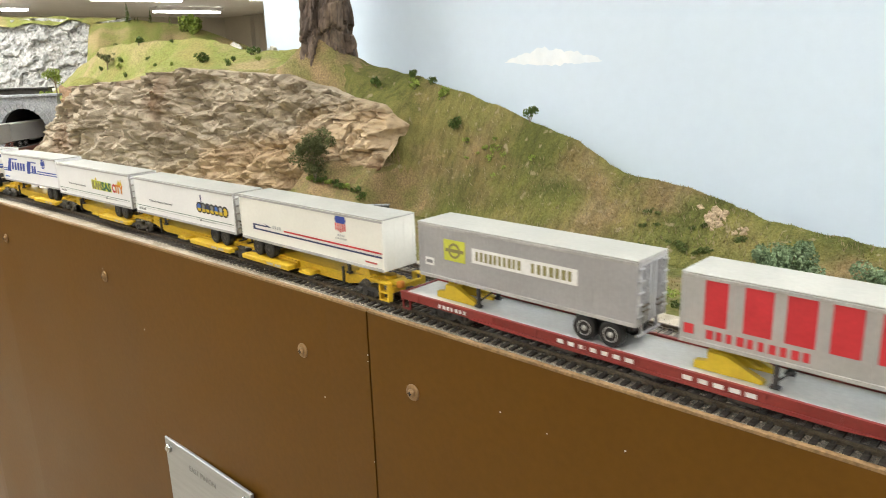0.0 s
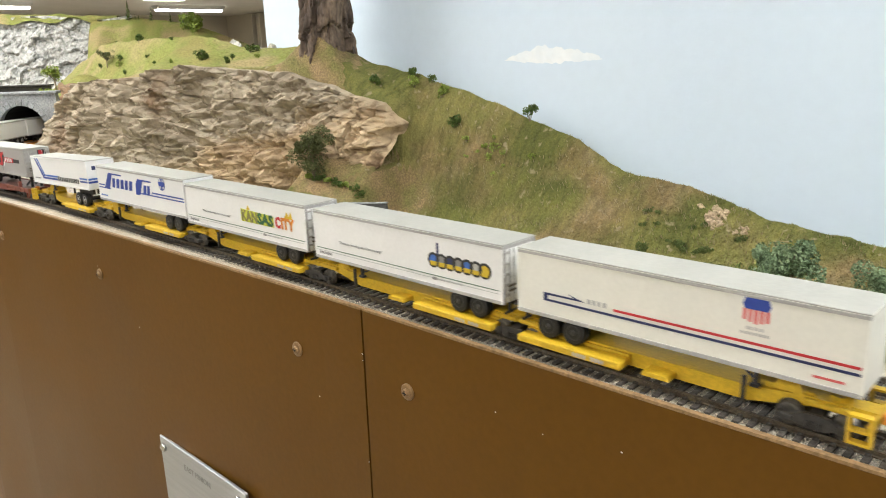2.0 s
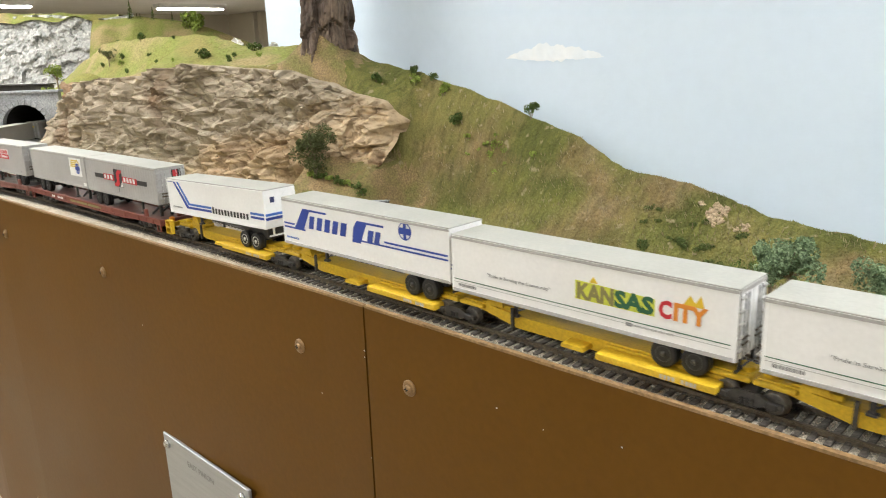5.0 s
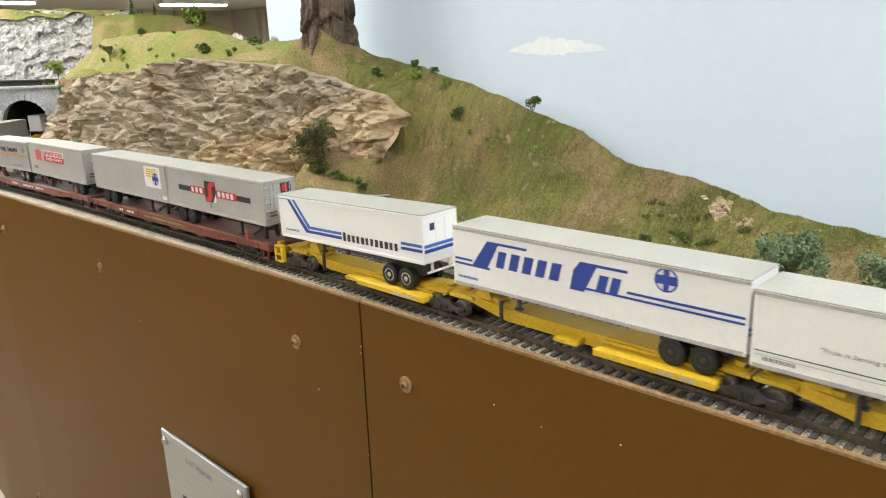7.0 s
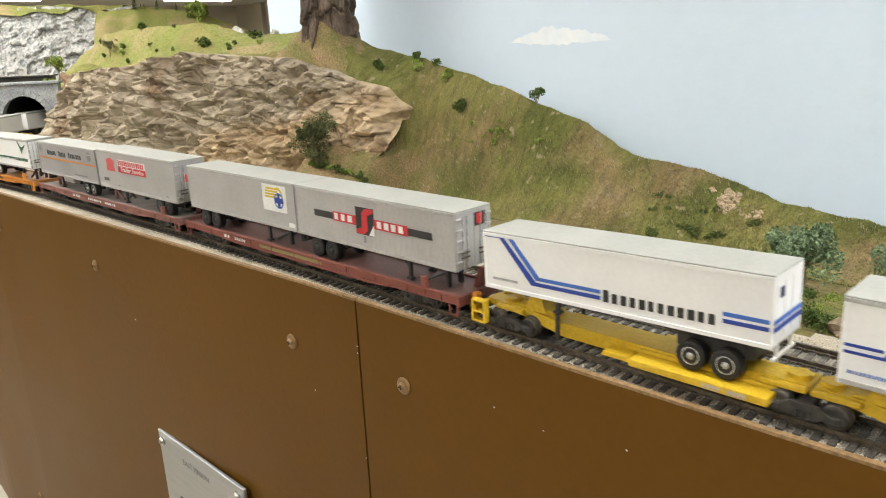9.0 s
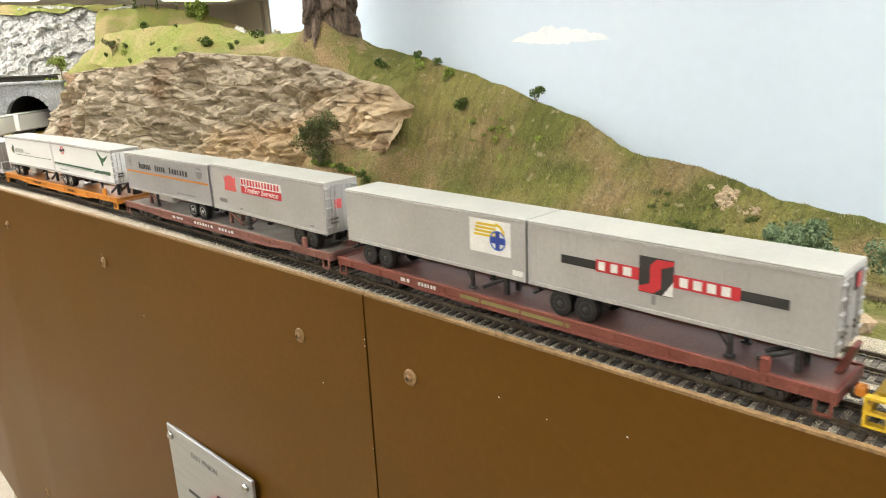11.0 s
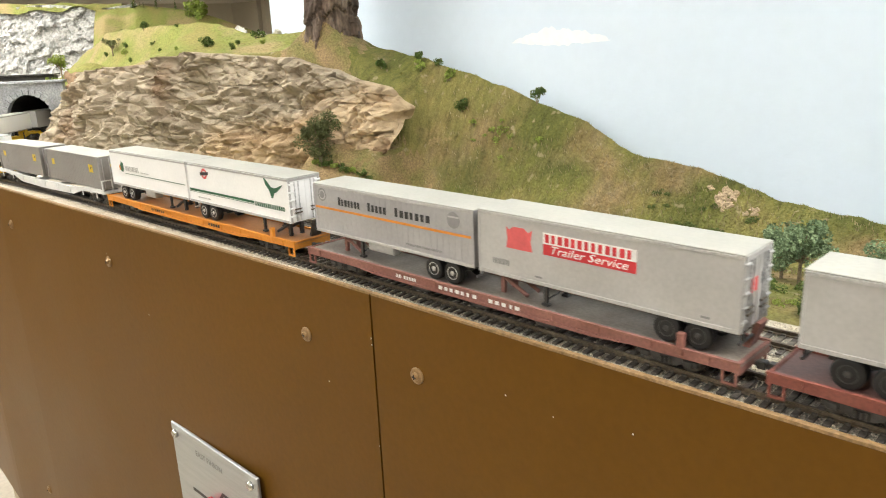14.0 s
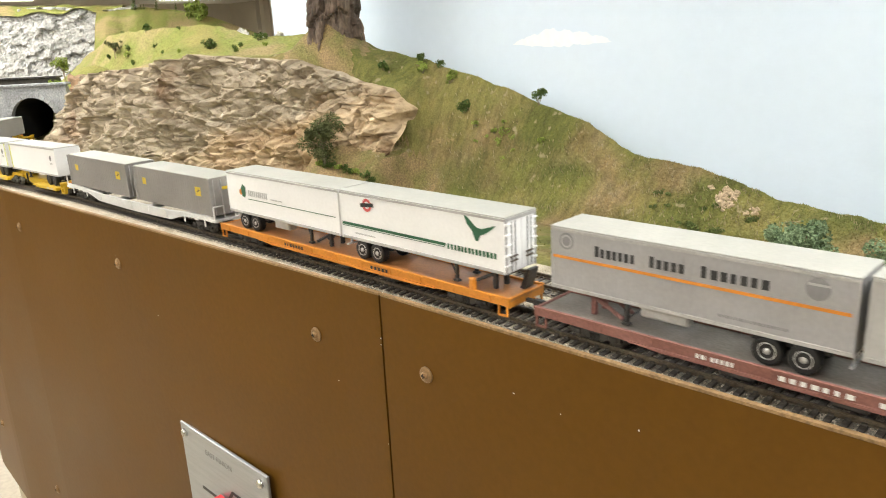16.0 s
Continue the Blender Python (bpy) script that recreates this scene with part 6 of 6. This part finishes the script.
def build_grass():
    rnd = random.Random(11)
    vs, fs = [], []
    n = 0
    while n < 45000:
        x = rnd.uniform(-0.84, 0.14)
        yc = crest(x)[0]
        y = yc - 0.13 + 0.134 * rnd.random() if n % 4 else rnd.uniform(0.10, yc)
        if noise.noise((x * 11, y * 11, 7)) < rnd.uniform(-0.75, 0.35) or (x < -0.745 and y < cliff_face(x) + 0.03):
            continue
        z = ground_z(x, y) - 0.0005
        h = rnd.uniform(0.0008, 0.0028)
        a = rnd.uniform(0, 6.28)
        w = rnd.uniform(0.0003, 0.0007)
        k = len(vs)
        vs += [(x - w * math.cos(a), y - w * math.sin(a), z), (x + w * math.cos(a), y + w * math.sin(a), z), (x + rnd.gauss(0, 0.5) * h, y + rnd.gauss(-0.35, 0.4) * h, z + h)]
        fs.append((k, k + 1, k + 2))
        n += 1
    tagged(part_me("hillside_grass", tri_soup("hillside_grass", vs, fs), M_BLADE), "short green and brown static grass on the hillside", "grass", kind="stuff")
    vs, fs = [], []
    for i in range(1500):
        x = rnd.uniform(-0.75, 0.1)
        y = crest(x)[0] - rnd.uniform(0.005, 0.13)
        if noise.noise((x * 9, y * 9, 21)) < 0.05:
            continue
        z = ground_z(x, y)
        h, w = rnd.uniform(0.002, 0.006), rnd.uniform(0.0003, 0.0008)
        k = len(vs)
        lx = rnd.gauss(0, 0.3) * h
        vs += [(x - w, y, z), (x + w, y, z), (x + lx + w * 0.5, y - 0.002, z + h), (x + lx - w * 0.5, y - 0.002, z + h)]
        fs.append((k, k + 1, k + 2, k + 3))
    tagged(part_me("dry_tufts", tri_soup("dry_tufts", vs, fs), M_DRY), "pale dry grass stalks on the hillside", "dry grass", kind="stuff")


def build_rubble(label, x, y, n, spread, size, material, seed, deep=0.6):
    rnd = random.Random(seed)
    g = root("rock_outcrop", label, "rock", "rock outcrops")
    for i in range(n):
        px, py = x + rnd.uniform(-1, 1) * spread, y + rnd.uniform(-1, 1) * spread * deep
        bm = bmesh.new()
        bmesh.ops.create_icosphere(bm, subdivisions=2, radius=1)
        s = size * rnd.uniform(0.5, 1.3)
        for v in bm.verts:
            d = 1 + 14 * facet(v.co * 0.1 + Vector((i, seed, 0)), 0.075, 0.05, 1.0)
            v.co = Vector((v.co.x * s * 1.2, v.co.y * s * 0.8, v.co.z * s)) * d
        ob = part("boulder", bm, material, g)
        ob.location = (px, py, ground_z(px, py) + s * 0.1)


def build_plants():
    shrub("dark green shrub standing on the hill crest", -0.619, 0.551, 0.0120, M_LEAF, 1, tall=1.5)
    shrub("dark green shrub on the upper hillside", -0.864, 0.484, 0.0110, M_LEAF, 2)
    shrub("dark green shrub on the grassy hillside", -0.723, 0.513, 0.0120, M_LEAF, 3, tall=0.9)
    shrub("dark green shrub near the hill crest", -0.828, 0.527, 0.0100, M_LEAF, 4)
    shrub("low dark shrub near the hill crest", -0.792, 0.537, 0.008, M_LEAF, 5)
    for k, (x, y, r) in enumerate(((-0.81, 0.514, 0.010), (-0.765, 0.527, 0.011), (-0.699, 0.508, 0.0065), (-0.667, 0.51, 0.007), (-0.65, 0.513, 0.0085), (-0.657, 0.505, 0.008), (-0.589, 0.516, 0.006), (-0.693, 0.498, 0.004), (-0.643, 0.496, 0.006), (-0.765, 0.535, 0.008), (-0.636, 0.513, 0.005), (-0.677, 0.505, 0.004), (-0.63, 0.505, 0.004), (-0.655, 0.52, 0.005), (-0.82, 0.52, 0.007))):
        shrub("small yellow-green shrub on the grassy hillside", x, y, r, M_LEAF_BRIGHT, 20 + k, 30, 5)
    # dark low growth under the pale rock
    for k in range(22):
        rnd = random.Random(500 + k)
        x = rnd.uniform(-0.40, -0.28)
        shrub("low dark green creeping growth on the bank", x, crest(x)[0] - rnd.uniform(0.035, 0.085), rnd.uniform(0.004, 0.008), M_LEAF_CREEP, 520 + k, 40, 6, 0.45, group="bank growth")
    # oaks and brush in the dip behind the second track
    small_tree("grey-green clump-foliage model oak with a pale trunk", -0.150, 0.234, 0.048, 0.026, M_LEAF_BLUE, 40, count=190, leaf=0.0013)
    small_tree("smaller grey-green clump-foliage model oak", -0.172, 0.262, 0.040, 0.015, M_LEAF_BLUE, 41, count=150, leaf=0.0013)
    small_tree("grey-green clump-foliage model oak at the bank foot", -0.085, 0.258, 0.046, 0.028, M_LEAF_BLUE, 42, count=190, leaf=0.0013)
    shrub("dark shaded bush beside a grey-green oak", -0.205, 0.290, 0.018, M_LEAF, 45, 150, 9, 0.95, group="trackside bushes", leaf=0.06)
    for k, (x, y, r) in enumerate(((-0.142, 0.165, 0.008), (-0.117, 0.125, 0.005), (-0.134, 0.19, 0.009), (-0.112, 0.15, 0.006), (-0.10, 0.118, 0.006), (-0.125, 0.215, 0.007), (-0.16, 0.20, 0.008), (-0.09, 0.14, 0.007), (-0.18, 0.17, 0.006), (-0.15, 0.13, 0.005))):
        shrub("low green trackside brush", x, y, r, M_LEAF if k % 2 == 0 else M_LEAF_BRIGHT, 50 + k, 60, 6, 0.4, group="trackside bushes", leaf=0.09)
    for k in range(26):
        rnd = random.Random(300 + k)
        x = rnd.uniform(-0.50, 0.02)
        shrub("low green trackside brush", x, rnd.uniform(0.108, 0.15) if x < -0.17 else rnd.uniform(0.10, 0.11), rnd.uniform(0.004, 0.008), rnd.choice((M_LEAF, M_LEAF_BRIGHT, M_LEAF)), 310 + k, 40, 5, 0.6, group="trackside bushes", leaf=0.1)
    shrub("dark green bush beside tan boulders", -0.098, 0.098, 0.009, M_LEAF, 47, 120, 8, 0.9, group="trackside bushes", leaf=0.07)
    # the airy tree and hedge by the retaining wall
    small_tree("airy olive-green model tree with a pale trunk", -0.868, 0.358, 0.076, 0.034, M_LEAF_OLIVE, 60, count=190)
    shrub("bushy olive-green growth round a tree trunk", -0.872, 0.360, 0.026, M_LEAF_OLIVE, 61, 150, 10, 1.1, group="trackside bushes", leaf=0.055)
    for k in range(9):
        shrub("low dark green hedge brush", -0.880 + 0.012 * k, 0.357 + 0.0022 * k, 0.0085, M_LEAF if k % 3 else M_LEAF_BRIGHT, 70 + k, 40, 5, 0.9, group="trackside bushes")
    # left hill
    for k, (x, y, r, m) in enumerate(((-1.292, 0.428, 0.013, M_LEAF), (-1.285, 0.432, 0.012, M_LEAF), (-1.205, 0.483, 0.012, M_LEAF), (-1.19, 0.488, 0.009, M_LEAF), (-1.621, 0.467, 0.014, M_LEAF), (-1.653, 0.437, 0.010, M_LEAF), (-1.64, 0.43, 0.009, M_LEAF_BRIGHT), (-1.496, 0.483, 0.006, M_LEAF), (-1.152, 0.40, 0.006, M_LEAF), (-1.554, 0.452, 0.006, M_LEAF), (-1.326, 0.388, 0.006, M_LEAF_BRIGHT), (-1.72, 0.42, 0.008, M_LEAF), (-1.60, 0.42, 0.007, M_LEAF), (-1.22, 0.44, 0.006, M_LEAF), (-1.18, 0.43, 0.007, M_LEAF), (-1.13, 0.45, 0.006, M_LEAF_BRIGHT), (-1.48, 0.42, 0.006, M_LEAF), (-1.42, 0.40, 0.006, M_LEAF))):
        shrub("small green shrub on the far grassy slope", x, y, r, m, 100 + k, 34, 5)
    small_tree("grey-green bare-stemmed model tree on the slope", -1.693, 0.423, 0.040, 0.018, M_LEAF_OLIVE, 130)
    small_tree("pale olive model tree above the tunnel portal", -1.84, 0.36, 0.055, 0.024, M_LEAF_BRIGHT, 131, z=0.082, leaf=0.002)
    small_tree("tall pale olive model tree on the far ridge", -2.69, 1.18, 0.13, 0.040, M_LEAF_BRIGHT, 132, z=0.185, leaf=0.005, count=70)
    for k in range(4):
        shrub("bright green brush above the tunnel portal", -1.70 - 0.05 * k, 0.30 + 0.012 * k, 0.011, M_LEAF_BRIGHT if k % 2 else M_LEAF, 140 + k, 36, 5, z=0.075)
    for k, (x, y, z, h) in enumerate(((-2.80, 0.99, 0.275, 0.080), (-2.765, 1.06, 0.275, 0.055), (-2.735, 1.12, 0.268, 0.042), (-2.79, 1.01, 0.28, 0.026), (-2.785, 1.02, 0.28, 0.026), (-2.70, 1.15, 0.24, 0.06))):
        conifer(x, y, z, h, 200 + k)
    for k in range(7):
        rnd = random.Random(220 + k)
        shrub("dark green brush on the far ridge", -2.62 + 0.03 * k, 0.86 + 0.045 * k, rnd.uniform(0.012, 0.024), M_LEAF, 230 + k, 36, 5, z=0.17 + 0.02 * rnd.random(), group="far ridge brush")
    build_rubble("pale tan rock outcrop in the grassy hillside", -0.319, 0.4965, 26, 0.0080, 0.0036, M_TAN, 5, 1.4)
    build_rubble("small pale tan rocks in the grassy hillside", -0.288, 0.490, 4, 0.008, 0.0030, M_TAN, 6, 0.5)
    build_rubble("pale tan stone at the side of a rock outcrop", -0.340, 0.507, 4, 0.006, 0.0035, M_TAN, 16, 0.4)
    build_rubble("rounded tan boulders behind the second track", -0.075, 0.098, 4, 0.012, 0.009, M_TAN, 7, 0.3)
    build_rubble("pale boulders on the skyline of the grassy hill", -1.255, 0.520, 8, 0.07, 0.010, M_PALE, 8, 0.1)
    # dark retaining wall in the dip
    w = root("retaining_wall", "dark grey timber retaining wall at the hill foot", "retaining wall", "", pose(-0.632, 0.250, -0.022, 0, -5, 14))
    part("wall", box(-0.034, 0.034, -0.002, 0.002, -0.045, 0.0, 0.0005), M_SLATE, w)
    part("cap", box(-0.035, 0.035, -0.0026, 0.0026, 0.0, 0.0014, 0.0004), M_STONE, w)


def build_bridge():
    b = root("girder_bridge", "dark steel girder bridge crossing behind the tunnel portal", "bridge", "", pose(-1.94, 0.31, 0.080, 0, 0, 44))
    part("girder", box(-0.22, 0.075, -0.010, 0.010, -0.002, 0.012, 0.001), M_BLACK, b)
    part("deck", box(-0.22, 0.078, -0.016, 0.016, 0.0125, 0.0155), M_BLACK, b)
    for k in range(6):
        x = -0.20 + 0.05 * k
        part("bent", box(x - 0.003, x + 0.003, -0.009, 0.009, -0.20, -0.002), M_BLACK, b)


def mound(name, label, cx, cy, rx, ry, turn, z0, h, material, seed, rocky=0.0):
    c, s = math.cos(radians(turn)), math.sin(radians(turn))
    def fn(u, v):
        r = v
        a = 2 * math.pi * u
        px, py = rx * r * math.cos(a), ry * r * math.sin(a)
        x, y = cx + c * px - s * py, cy + s * px + c * py
        z = z0 + h * (1 - r * r) ** 0.8 * (1 + 0.25 * noise.noise((x * 5, y * 5, seed))) + 0.012 * noise.noise((x * 16, y * 16, seed))
        if rocky:
            k = facet((x, y, z), 0.035, rocky, seed) + facet((x, y, z), 0.015, rocky * 0.5, seed)
            x, y, z = x + k * math.cos(a), y + k * math.sin(a), z + k * 0.5
        return x, y, z
    tagged(part_me(name, grid_mesh(name, 90, 44, fn), material, smooth=not rocky), label, "hill")

# ---------------------------------------------------------------- build
build_room()
build_cloud()
# Three far fixtures are known; the rest are added and placed to tune brightness.
for x, y, r in ((-1.6, -0.22, 90), (0.72, -0.08, 90), (-0.5, -1.5, 90), (-3.0, -1.5, 90), (-3.0, 0.1, 90), (-4.6, 1.3, 90), (-4.2, -1.2, 90), (-3.0, 3.2, 0), (-6.4, 2.2, 0), (-6.4, 5.0, 0), (-10.1, 4.5, 0), (-12.5, 3.3, 0), (-9.35, 6.15, 0), (-12.5, 6.5, 0), (-9.5, 1.0, 0)):
    build_fixture(x, y, r)
build_fascia()
build_plate()
build_ground()
build_cliff()
build_butte()
build_portal()
build_far()
build_bridge()
build_train()
build_plants()
build_grass()
build_stones()
build_track(on_line, -1.75, 0.10, "model track with dark ties and weathered rails in pale ballast")
build_track(on_second, -1.2, 0.20, "second model track behind the first in pale ballast")
motions()
